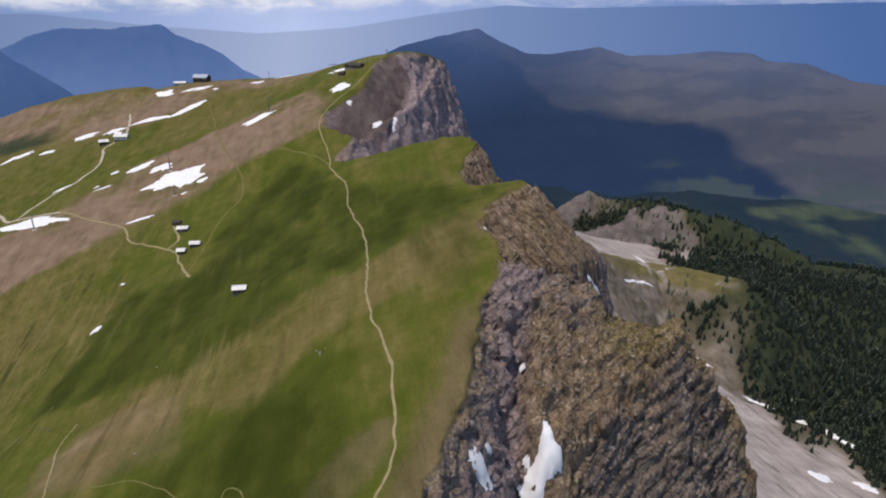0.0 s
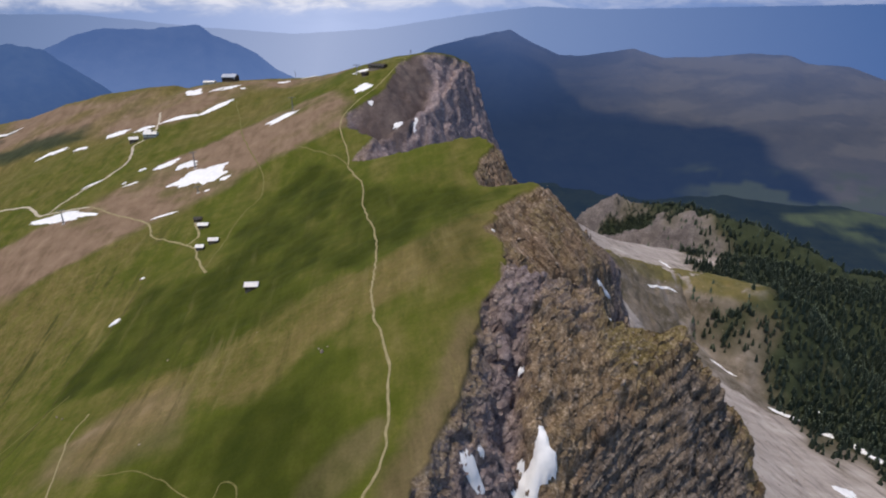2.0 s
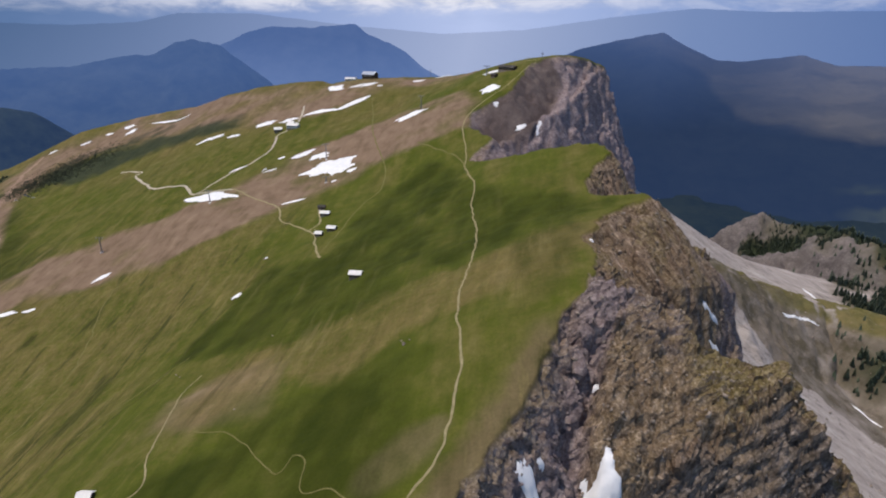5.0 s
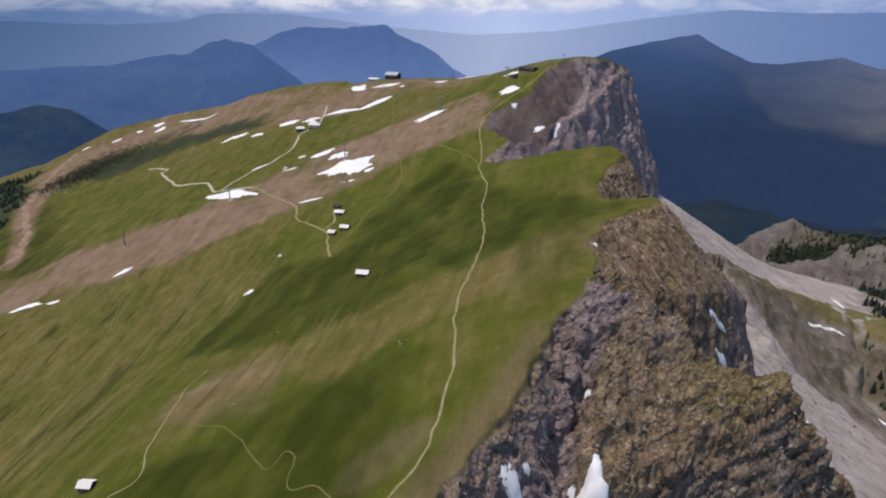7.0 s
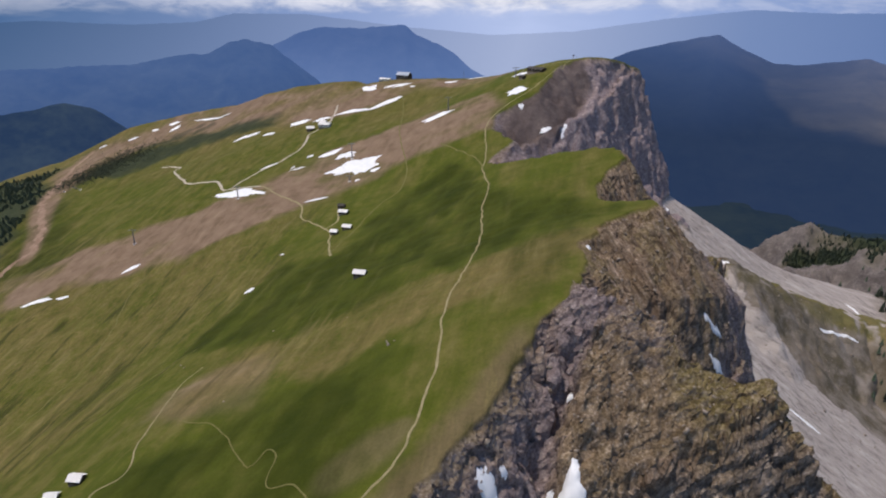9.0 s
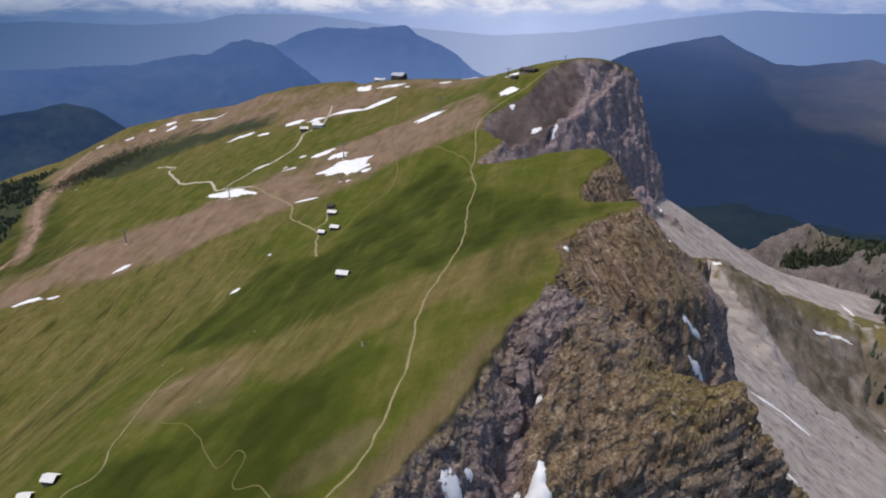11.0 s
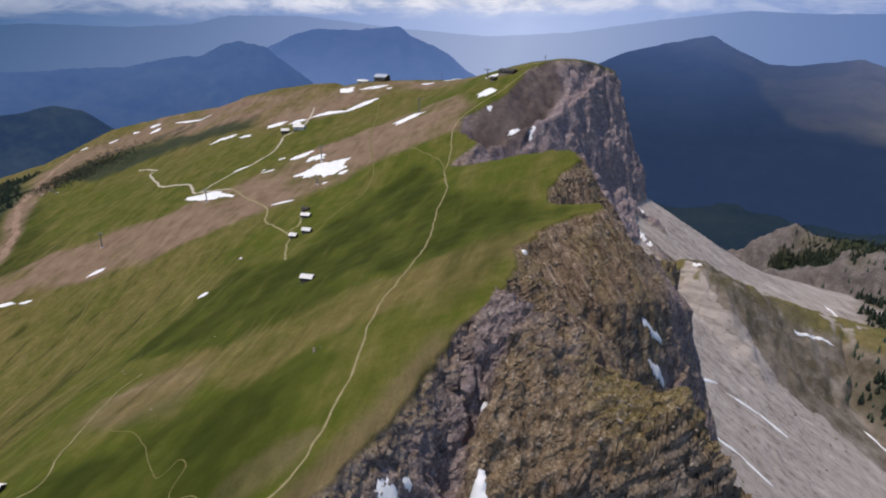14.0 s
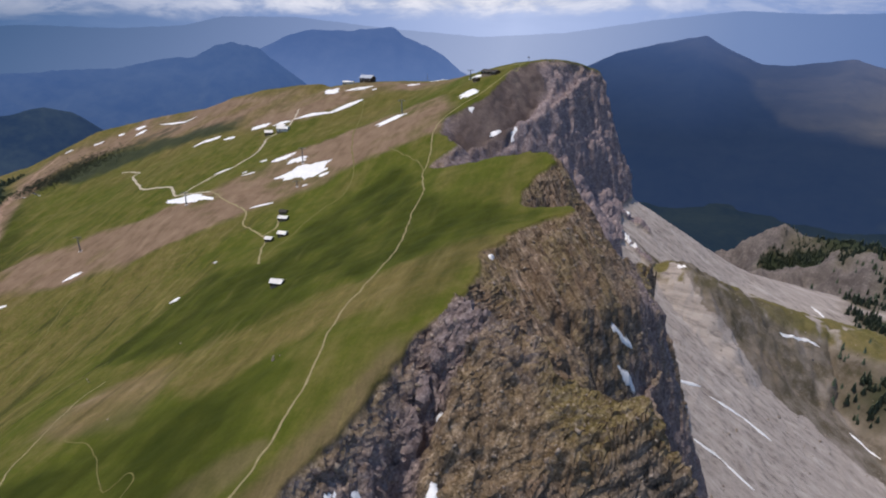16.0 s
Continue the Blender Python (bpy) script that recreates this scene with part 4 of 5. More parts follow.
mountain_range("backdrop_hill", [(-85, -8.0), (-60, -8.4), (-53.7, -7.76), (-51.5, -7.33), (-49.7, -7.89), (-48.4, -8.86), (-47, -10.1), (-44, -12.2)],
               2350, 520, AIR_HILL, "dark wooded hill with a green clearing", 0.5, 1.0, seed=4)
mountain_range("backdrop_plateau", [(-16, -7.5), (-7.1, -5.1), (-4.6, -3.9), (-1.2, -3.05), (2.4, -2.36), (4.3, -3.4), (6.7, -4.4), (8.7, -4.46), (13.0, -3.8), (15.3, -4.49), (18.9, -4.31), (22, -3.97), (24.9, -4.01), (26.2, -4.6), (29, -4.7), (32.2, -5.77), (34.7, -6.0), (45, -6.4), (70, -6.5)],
               4050, 1950, AIR_PLATEAU, "dark wooded slope rising to a far plateau", 0.45, 1.15, seed=5, pasture_sun=True)


def cloud_backdrop():
    k = Mat("cloud_and_blue_air", 1.0, 0.0)
    air, xyz = k.air(1.0)
    n = k.noise(0.0022, 7, 0.62, ((1, 1, 3.2), (0, 0, 0)), 0.4)
    veil = k.noise(0.0009, 4, 0.55, ((1, 1, 5.0), (0, 0, 0)))
    h = k.math("MULTIPLY", k.math("ADD", xyz.outputs["Z"], 130.0), 1 / 130.0, True)
    middle = k.math("MULTIPLY", k.math("SUBTRACT", 1900.0, k.math("ABSOLUTE", k.math("ADD", xyz.outputs["X"], 1650.0))), 1 / 1200.0, True)
    puff = k.math("MULTIPLY", k.math("SUBTRACT", k.math("ADD", n, k.math("MULTIPLY", h, 0.30)), 0.56), 4.5, True)
    white = k.math("MULTIPLY", puff, k.math("MULTIPLY", h, k.math("ADD", 0.35, k.math("MULTIPLY", middle, 0.65))), True)
    c = k.mix(k.math("MULTIPLY", k.math("SUBTRACT", veil, 0.46), 1.0, True), air, (0.26, 0.35, 0.56))
    c = k.mix(white, c, k.ramp(n, (0.40, (0.48, 0.54, 0.68)), (0.62, (0.86, 0.87, 0.91))))
    em = k.node("ShaderNodeEmission", Strength=1.0)
    k.link(c, em.inputs["Color"])
    k.link(em.outputs[0], k.t.nodes["Material Output"].inputs["Surface"])
    az = np.radians(np.arange(-90, 91, 3))
    vs, fs = [], []
    for a in az:
        for zz in (-900, -300, 120, 420):
            vs.append((HUB[0] + 4860 * math.sin(a), HUB[1] + 4860 * math.cos(a), zz))
    for i in range(len(az) - 1):
        for j in range(3):
            fs.append((4 * i + j, 4 * i + j + 1, 4 * i + j + 5, 4 * i + j + 4))
    me = bpy.data.meshes.new("backdrop_clouds")
    me.from_pydata(vs, [], fs)
    me.materials.append(k.m)
    ob = new("backdrop_clouds", me)
    ob.visible_shadow = False
    return tagged(ob, "hazy blue sky with low white clouds", "sky", kind="structure")


cloud_backdrop()


# ---- building blocks ----
def empty(name, x, y, z, turn=0.0):
    ob = new(name)
    ob.matrix_basis = pose(x, y, z, 0, 0, turn)
    return ob


def part(name, bm, material, parent=None, label=""):
    """One mesh object from a bmesh, under a thing or a part."""
    me = bpy.data.meshes.new(name)
    bm.to_mesh(me)
    bm.free()
    me.materials.append(material)
    ob = new(name, me)
    if parent:
        ob.parent = parent
    return tagged(ob, label) if label else ob


def box(bm, x0, x1, y0, y1, z0, z1, bevel=0.0):
    made = bmesh.ops.create_cube(bm, size=1.0)["verts"]
    bmesh.ops.transform(bm, matrix=Matrix.Translation(((x0 + x1) / 2, (y0 + y1) / 2, (z0 + z1) / 2)) @ Matrix.Diagonal((x1 - x0, y1 - y0, z1 - z0, 1)), verts=made)
    if bevel:
        es = {e for v in made for e in v.link_edges}
        bmesh.ops.bevel(bm, geom=list(es), offset=bevel, segments=1, affect="EDGES")


def tube(bm, a, b, r0, r1, sides=8):
    a, b = Vector(a), Vector(b)
    made = bmesh.ops.create_cone(bm, cap_ends=True, segments=sides, radius1=r0, radius2=r1, depth=(b - a).length)["verts"]
    m = Matrix.Translation((a + b) / 2) @ (b - a).to_track_quat("Z", "Y").to_matrix().to_4x4()
    bmesh.ops.transform(bm, matrix=m, verts=made)


GRID_X, GRID_Y, GRID_Z = GRID


def ground_z(x, y):
    """Height of the built ground sheet."""
    x, y = np.atleast_1d(np.asarray(x, float)), np.atleast_1d(np.asarray(y, float))
    i = np.clip(np.searchsorted(GRID_X, x) - 1, 0, len(GRID_X) - 2)
    j = np.clip(np.searchsorted(GRID_Y, y) - 1, 0, len(GRID_Y) - 2)
    u = (x - GRID_X[i]) / (GRID_X[i + 1] - GRID_X[i])
    v = (y - GRID_Y[j]) / (GRID_Y[j + 1] - GRID_Y[j])
    return (GRID_Z[j, i] * (1 - u) + GRID_Z[j, i + 1] * u) * (1 - v) + (GRID_Z[j + 1, i] * (1 - u) + GRID_Z[j + 1, i + 1] * u) * v


# ---- trails and roads ----
def glide(pts, step):
    """A smooth line through plan points."""
    p = np.array(pts, float)
    p = np.vstack([2 * p[0] - p[1], p, 2 * p[-1] - p[-2]])
    out = []
    for k in range(1, len(p) - 2):
        n = max(2, int(np.hypot(*(p[k + 1] - p[k])) / step))
        t = np.linspace(0, 1, n, endpoint=False)[:, None]
        out.append(0.5 * (2 * p[k] + (p[k + 1] - p[k - 1]) * t + (2 * p[k - 1] - 5 * p[k] + 4 * p[k + 1] - p[k + 2]) * t**2 + (3 * p[k] - p[k - 1] - 3 * p[k + 1] + p[k + 2]) * t**3))
    out.append(p[-2:-1])
    return np.vstack(out)


def trail(name, pts, width, mat, label, wander=0.6, seed=0, lift=0.16):
    c = glide(pts, 1.5)
    s = np.arange(len(c)) * 1.5
    d = np.gradient(c, axis=0)
    d /= np.linalg.norm(d, axis=1)[:, None] + 1e-9
    nrm = np.stack([d[:, 1], -d[:, 0]], -1)
    c = c + nrm * (wander * fbm(s / 9, s * 0, 0, 3, 400 + seed))[:, None]
    w = width * (1 + 0.16 * fbm(s / 5, s * 0 + 3, 0, 3, 420 + seed))
    cols, zs = [], []
    for k in (-0.5, -0.3, 0, 0.3, 0.5):
        q = c + nrm * (k * w * (1 + 0.15 * fbm(s / 2.0, s * 0 + 10 * k, 0, 2, 430 + seed)))[:, None]
        cols.append(q)
        zs.append(ground_z(q[:, 0], q[:, 1]) + (lift if abs(k) < 0.4 else -0.06))
    vs = np.concatenate([np.concatenate([q, z[:, None]], 1) for q, z in zip(cols, zs)])
    n = len(c)
    fs = [(k * n + i, k * n + i + 1, (k + 1) * n + i + 1, (k + 1) * n + i) for k in range(4) for i in range(n - 1)]
    me = bpy.data.meshes.new(name)
    me.from_pydata(vs.tolist(), [], fs)
    me.materials.append(mat)
    me.update()
    if me.polygons[0].normal.z < 0:
        me.flip_normals()
    return tagged(new(name, me), label, "path", kind="structure")


trail("path_1", [(-22, 128), (-20, 139), (-16, 152), (-15, 163), (-17, 183), (-20, 198), (-30, 232), (-36, 261), (-39, 300), (-48, 346), (-63, 396), (-71, 439), (-87, 477), (-96, 515), (-110, 558), (-113, 584), (-104, 609), (-88, 634), (-78, 660), (-70, 687), (-63, 712)],
      1.1, TRAIL, "pale trodden footpath winding along the meadow", 0.7, 1)
trail("path_2", [(-87, 477), (-100, 505), (-122, 530), (-154, 559)], 1.2, FAINT, "faint narrow footpath across the meadow", 0.5, 2)
trail("path_3", [(-344, 535), (-297, 505), (-267, 487), (-245, 455), (-237, 447), (-200, 420), (-187, 405), (-178, 388), (-165, 366), (-160, 360)], 1.8, TRAIL, "pale footpath running past the huts", 0.6, 3)
trail("path_4", [(-165, 362), (-164, 385), (-169, 427), (-169, 462), (-164, 488), (-177, 531), (-207, 587), (-229, 632), (-258, 707), (-282, 765)], 1.1, FAINT, "faint narrow footpath climbing the slope", 0.5, 4)
trail("path_5", [(-132, 128), (-139, 141), (-133, 152), (-148, 174), (-153, 186), (-159, 202), (-167, 220), (-168, 236)], 0.9, TRAIL, "worn brown track climbing the lower meadow", 0.5, 5)
trail("path_10", [(-133, 184), (-122, 181), (-109, 178), (-99, 172), (-90, 165), (-77, 155), (-73, 155), (-72, 162), (-65, 158), (-62, 150), (-58, 144), (-50, 145), (-44, 142), (-38, 137)], 0.6, FAINT, "narrow zigzag footpath on the lower meadow", 0.5, 15)
trail("path_11", [(-221, 169), (-218, 196), (-204, 218), (-200, 240), (-206, 271), (-207, 298), (-208, 332), (-213, 381)], 0.6, RUT, "narrow dark rut running along the slope", 1.0, 16)
trail("path_12", [(-312, 211), (-311, 224), (-310, 253), (-313, 280), (-329, 315), (-353, 353), (-368, 392)], 1.0, FAINT, "faint greenish track on the open slope", 1.2, 17)
trail("path_6", [(-200, 420), (-196, 432), (-206, 452), (-214, 468)], 2.0, TRAIL, "short trodden path between the huts", 0.3, 6)
trail("path_7", [(-227, 205), (-215, 223), (-205, 236), (-196, 262)], 0.8, FAINT, "short worn strip in the grass", 0.6, 7)
trail("path_8", [(-63, 712), (-75, 716), (-92, 716), (-104, 706)], 1.6, TRAIL, "footpath rounding the grassy summit", 0.4, 8)
trail("road_1", [(-365, 686), (-372, 676), (-358, 640), (-364, 610), (-378, 590), (-392, 560), (-400, 548), (-414, 557), (-435, 575), (-458, 580), (-487, 585), (-520, 610), (-545, 630), (-566, 647), (-561, 655), (-592, 670), (-610, 673)], 3.0, ROAD, "light gravel service road curving over the slope", 0.8, 9, 0.25)
trail("road_2", [(-365, 686), (-362, 712), (-368, 735), (-378, 762)], 3.0, ROAD, "light gravel road behind the mountain inn", 0.5, 10, 0.25)
trail("road_3", [(-400, 548), (-372, 540), (-344, 535)], 2.6, ROAD, "light gravel road branch to the huts", 0.4, 11, 0.25)
trail("road_4", [(-612, 420), (-622, 445), (-626, 477), (-675, 529), (-759, 597), (-816, 677), (-864, 750), (-885, 800)], 9, DIRT, "broad strip of bare reddish dirt below the lift", 3.0, 12, 0.35)


# ---- old snow ----
def snow_patch(x, y, length, width, turn, thick=0.7, seed=0, rough=0.5):
    rough = min(rough, 0.38, 0.2 + 1.2 * width / length)
    n, rings = 64, 6
    a = np.linspace(0, 2 * math.pi, n, endpoint=False)
    edge = 1 + rough * fbm(np.cos(a) * 1.7 + seed * 3.7, np.sin(a) * 1.7, 0, 4, 500 + seed, 0.6)
    ct, st = math.cos(radians(turn)), math.sin(radians(turn))
    vs = []
    for k in range(rings + 1):
        f = k / rings
        u, v = 0.5 * length * f * edge * np.cos(a), 0.5 * width * f * edge * np.sin(a)
        px, py = x + u * ct - v * st, y + u * st + v * ct
        if k == 0:
            px, py = px[:1], py[:1]
        reach = max(4.0, 0.75 * width)
        ring = [ground_z(px + w * reach * math.cos(q), py + w * reach * math.sin(q)) for q in np.arange(0, 6.2, 0.7) for w in (0.5, 1.0)] if thick > 1.2 else [ground_z(px, py)]
        pz = sum(ring) / len(ring) + thick * (1 - f**2.5) - 0.25 * f**6 + 0.05
        vs += list(zip(px.tolist(), py.tolist(), (pz).tolist()))
    fs = [(0, 1 + i, 1 + (i + 1) % n) for i in range(n)]
    for k in range(rings - 1):
        b = 1 + k * n
        fs += [(b + i, b + n + i, b + n + (i + 1) % n, b + (i + 1) % n) for i in range(n)]
    o = Vector((x, y, vs[0][2]))
    me = bpy.data.meshes.new("snow_patch")
    me.from_pydata([(p[0] - o.x, p[1] - o.y, p[2] - o.z) for p in vs], [], fs)
    me.materials.append(SNOW)
    me.polygons.foreach_set("use_smooth", np.ones(len(fs), dtype=bool))
    ob = new("snow_patch", me)
    ob.location = o
    return ob


MEADOW_SNOW = [(-243, 556, 56, 31, 14), (-268, 582, 20, 14, 4), (-295, 598, 34, 14, 34), (-365, 528, 70, 18, -16), (-188, 640, 32, 16, 26), (-103, 641, 25, 22, -10),
               (-110, 702, 30, 11, -35), (-90, 609, 6, 4, 20), (-302, 752, 50, 12, 44), (-338, 732, 50, 9, 6), (-350, 802, 30, 17, -18), (-302, 804, 24, 9, 42), (-425, 738, 34, 14, 0), (-381, 725, 30, 12, 0)]
UPPER_SNOW = [(-500, 722, 36, 9, 34), (-462, 720, 24, 8, -12), (-660, 846, 74, 10, 2), (-722, 826, 18, 14, 70), (-742, 845, 18, 9, 20), (-800, 808, 20, 9, 20), (-867, 806, 14, 8, 10), (-770, 830, 12, 7, 10), (-700, 915, 18, 9, 20),
              (-400, 408, 16, 8, 53), (-463, 357, 30, 8, 29), (-441, 364, 12, 4, 25), (-209, 331, 8, 4.5, 52), (-252, 493, 21, 4.5, 10)]
SMALL_SNOW = [(-376, 597, 24, 4, 33), (-319, 568, 17, 4, 16), (-324, 600, 9, 6, 17), (-316, 802, 26, 8, 34), (-236, 819, 18, 8, 24), (-205, 832, 22, 8, 20), (-217, 545, 10, 7, 6), (-216, 382, 4, 2.5, -20), (-285, 800, 8, 5, 10), (-228, 528, 5, 4, 0), (-330, 575, 6, 3, 30)]
GULLY_SNOW = [(34, 171, 13, 12, 62), (12, 160, 7, 6, 50)]


def rock_snow(x, y, length, width, turn, thick, seed):
    """Snow lying close on the broken rock, a smoothed skin over its blocks."""
    gx, gy = np.meshgrid(GRID[0], GRID[1])
    reach = length * 0.8 + 6
    r = np.nonzero(np.abs(GRID[1] - y) < reach)[0]
    c = np.nonzero(np.abs(GRID[0] - x) < reach)[0]
    cut = np.s_[r[0]:r[-1] + 1, c[0]:c[-1] + 1]
    p = np.stack([q[cut] for q in FACE], -1)
    for _ in range(14):
        s = p.copy()
        s[1:-1, 1:-1] = (p[1:-1, 1:-1] + p[:-2, 1:-1] + p[2:, 1:-1] + p[1:-1, :-2] + p[1:-1, 2:]) / 5
        p = s
    nor = np.cross(np.gradient(p, axis=1), np.gradient(p, axis=0))
    nor /= np.linalg.norm(nor, axis=-1, keepdims=True) + 1e-9
    dx, dy = gx[cut] - x, gy[cut] - y
    ct, st = math.cos(radians(turn)), math.sin(radians(turn))
    f = np.hypot((dx * ct + dy * st) / (length / 2), (dy * ct - dx * st) / (width / 2)) + 0.45 * fbm(gx[cut] / 4, gy[cut] / 4, 0, 3, 700 + seed)
    p = p + nor * (thick * np.clip(1.15 - f**2, -0.5, 1))[..., None]
    ids = np.arange(f.size).reshape(f.shape)
    ok = f < 1.1
    quad = ok[:-1, :-1] & ok[1:, :-1] & ok[:-1, 1:] & ok[1:, 1:]
    faces = np.stack([ids[:-1, :-1][quad], ids[:-1, 1:][quad], ids[1:, 1:][quad], ids[1:, :-1][quad]], -1)
    used, inverse = np.unique(faces, return_inverse=True)
    v = p.reshape(-1, 3)[used]
    o = v.mean(axis=0)
    me = bpy.data.meshes.new("snow_patch")
    me.from_pydata((v - o).tolist(), [], inverse.reshape(-1, 4).tolist())
    me.materials.append(SNOW)
    me.polygons.foreach_set("use_smooth", np.ones(len(faces), dtype=bool))
    ob = new("snow_patch", me)
    ob.location = o.tolist()
    return ob


LEDGE_SNOW = [(82, 306, 14, 2.4, 48), (85, 299, 12, 2.0, 40), (29, 200, 2.5, 2, 0), (14, 167, 4, 2.4, 40)]
WALL_SNOW = [(-45, 612, 20, 8, 60), (-62, 598, 12, 9, 17), (21, 291, 6, 2.5, 93), (67, 596, 20, 8, -50), (58, 640, 10, 5, -27), (91, 177, 8, 2.5, -50)]
SCREE_SNOW = [(131, 527, 26, 3, 40), (164, 536, 28, 4, 14), (190, 538, 26, 4.5, -6), (144, 461, 22, 3, 8), (168, 459, 28, 3, -12), (291, 850, 24, 5, -60), (236, 712, 26, 3.2, 30), (258, 722, 22, 3, 12), (118, 678, 9, 6, -30), (302, 641, 34, 4, -37),
              (418, 541, 36, 13, -45), (357, 469, 26, 12, -14), (401, 466, 20, 12, -19), (390, 560, 20, 9, -26), (353, 580, 36, 9, -18), (404, 602, 12, 8, -34), (64, 696, 22, 9, -20), (53, 764, 14, 8, -42)]
n_snow = 0
for rows_, thick_, text_ in ((MEADOW_SNOW, 0.8, "bright patch of old snow remaining on the brown meadow"), (UPPER_SNOW, 0.8, "thin streak of old snow on the grassy slope"), (SMALL_SNOW, 0.6, "small remnant of white snow in the grass"),
                             (LEDGE_SNOW, 1.0, "thin snow streak caught in a cleft of the rock"), (GULLY_SNOW, 1.5, "old snow filling the foot of a rock gully"), (WALL_SNOW, 1.5, "old snow lying in a gully of the rock wall"), (SCREE_SNOW, 1.0, "thin snow streak lying on the grey scree")):
    for row_ in rows_:
        n_snow += 1
        tagged((rock_snow if rows_ in (GULLY_SNOW, LEDGE_SNOW) else snow_patch)(*row_, thick_, n_snow), text_, "snow patch", "remnants of winter snow")


# ---- huts and houses ----
def gable_house(name, x, y, turn, length, depth, wall, rise, roof_mat, wall_mat, label, category, group="", windows=0, chimney=False, stone_base=True):
    zs = ground_z([x - length / 2, x + length / 2, x, x, x], [y, y, y - depth / 2, y + depth / 2, y])
    base = float(zs.min())
    sink = float(zs.max()) - base
    ob = empty(name, x, y, base - 0.1, turn)
    L, D = length / 2, depth / 2
    z0 = 0.0
    if stone_base:
        bm = bmesh.new()
        box(bm, -L - 0.08, L + 0.08, -D - 0.08, D + 0.08, -0.6, 0.35 + sink * 0.6, 0.05)
        part("base", bm, STONE, ob, "grey stone footing")
        z0 = 0.35 + sink * 0.6
    top = z0 + wall
    for sgn in (-1, 1):
        bm = bmesh.new()
        rows = max(3, int(wall / 0.32))
        for k in range(rows):
            a, b = z0 + wall * k / rows, z0 + wall * (k + 1) / rows - 0.03
            box(bm, -L, L, sgn * D - 0.11, sgn * D + 0.11, a, b, 0.03)
        part("wall", bm, wall_mat, ob)
        bm = bmesh.new()
        for k in range(rows):
            a, b = z0 + wall * k / rows, z0 + wall * (k + 1) / rows - 0.03
            box(bm, sgn * L - 0.11, sgn * L + 0.11, -D + 0.12, D - 0.12, a, b, 0.03)
        part("wall", bm, wall_mat, ob)
        bm = bmesh.new()
        tri = [bm.verts.new((sgn * L + dx, yy, zz)) for dx in (-0.09, 0.09) for yy, zz in ((-D, top), (D, top), (0, top + rise - 0.05))]
        bm.faces.new(tri[:3])
        bm.faces.new(tri[3:][::-1])
        for p, q in ((0, 1), (1, 2), (2, 0)):
            bm.faces.new((tri[p], tri[q], tri[q + 3], tri[p + 3]))
        bmesh.ops.recalc_face_normals(bm, faces=bm.faces)
        part("gable", bm, wall_mat, ob)
        # roof slope of overlapping courses
        bm = bmesh.new()
        out = 0.55
        sl = math.hypot(D + out, rise * (D + out) / D)
        courses = 6
        for k in range(courses):
            f0, f1 = k / courses, (k + 1) / courses + 0.02
            y0, y1 = sgn * (D + out) * f0, sgn * (D + out) * f1
            za, zb = top + rise * (1 - (D + out) / D * f0) + 0.10, top + rise * (1 - (D + out) / D * f1) + 0.15
            v = [bm.verts.new(c) for c in ((-L - 0.6, y0, za), (L + 0.6, y0, za), (L + 0.6, y1, zb), (-L - 0.6, y1, zb), (-L - 0.6, y0, za - 0.14), (L + 0.6, y0, za - 0.14), (L + 0.6, y1, zb - 0.16), (-L - 0.6, y1, zb - 0.16))]
            for q in ((0, 1, 2, 3), (7, 6, 5, 4), (0, 4, 5, 1), (1, 5, 6, 2), (2, 6, 7, 3), (3, 7, 4, 0)):
                bm.faces.new([v[i] for i in q])
        bmesh.ops.recalc_face_normals(bm, faces=bm.faces)
        part("roof_slope", bm, roof_mat, ob)
    bm = bmesh.new()
    box(bm, -L - 0.62, L + 0.62, -0.14, 0.14, top + rise + 0.04, top + rise + 0.18, 0.03)
    part("ridge_board", bm, roof_mat, ob)
    bm = bmesh.new()
    box(bm, -L * 0.35 - 0.5, -L * 0.35 + 0.5, -D - 0.17, -D - 0.112, z0 + 0.02, z0 + min(1.95, wall - 0.1), 0.01)
    part("door", bm, DOORWOOD, ob, "grey board door")
    for k in range(windows):
        wx = -L + length * (k + 0.6) / windows
        for face in (-1, 1):
            fr = empty("window", 0, 0, 0)
            fr.parent = ob
            bm = bmesh.new()
            h = min(1.3, wall * 0.3)
            zc = z0 + wall * 0.62
            yy = face * (D + 0.13)
            box(bm, wx - 0.75, wx + 0.75, yy - 0.05, yy + 0.05, zc - h / 2 - 0.1, zc - h / 2)
            box(bm, wx - 0.75, wx + 0.75, yy - 0.05, yy + 0.05, zc + h / 2, zc + h / 2 + 0.1)
            box(bm, wx - 0.75, wx - 0.65, yy - 0.05, yy + 0.05, zc - h / 2, zc + h / 2)
            box(bm, wx + 0.65, wx + 0.75, yy - 0.05, yy + 0.05, zc - h / 2, zc + h / 2)
            part("window_frame", bm, PLASTER, fr)
            bm = bmesh.new()
            box(bm, wx - 0.64, wx + 0.64, yy - 0.02, yy + 0.02, zc - h / 2 + 0.01, zc + h / 2 - 0.01)
            part("pane", bm, GLASS, fr)
    if chimney:
        bm = bmesh.new()
        box(bm, L * 0.4 - 0.35, L * 0.4 + 0.35, 0.5, 1.2, top + rise * 0.3, top + rise + 0.9, 0.04)
        part("chimney", bm, PLASTER, ob)
    return tagged(ob, label, category, group)


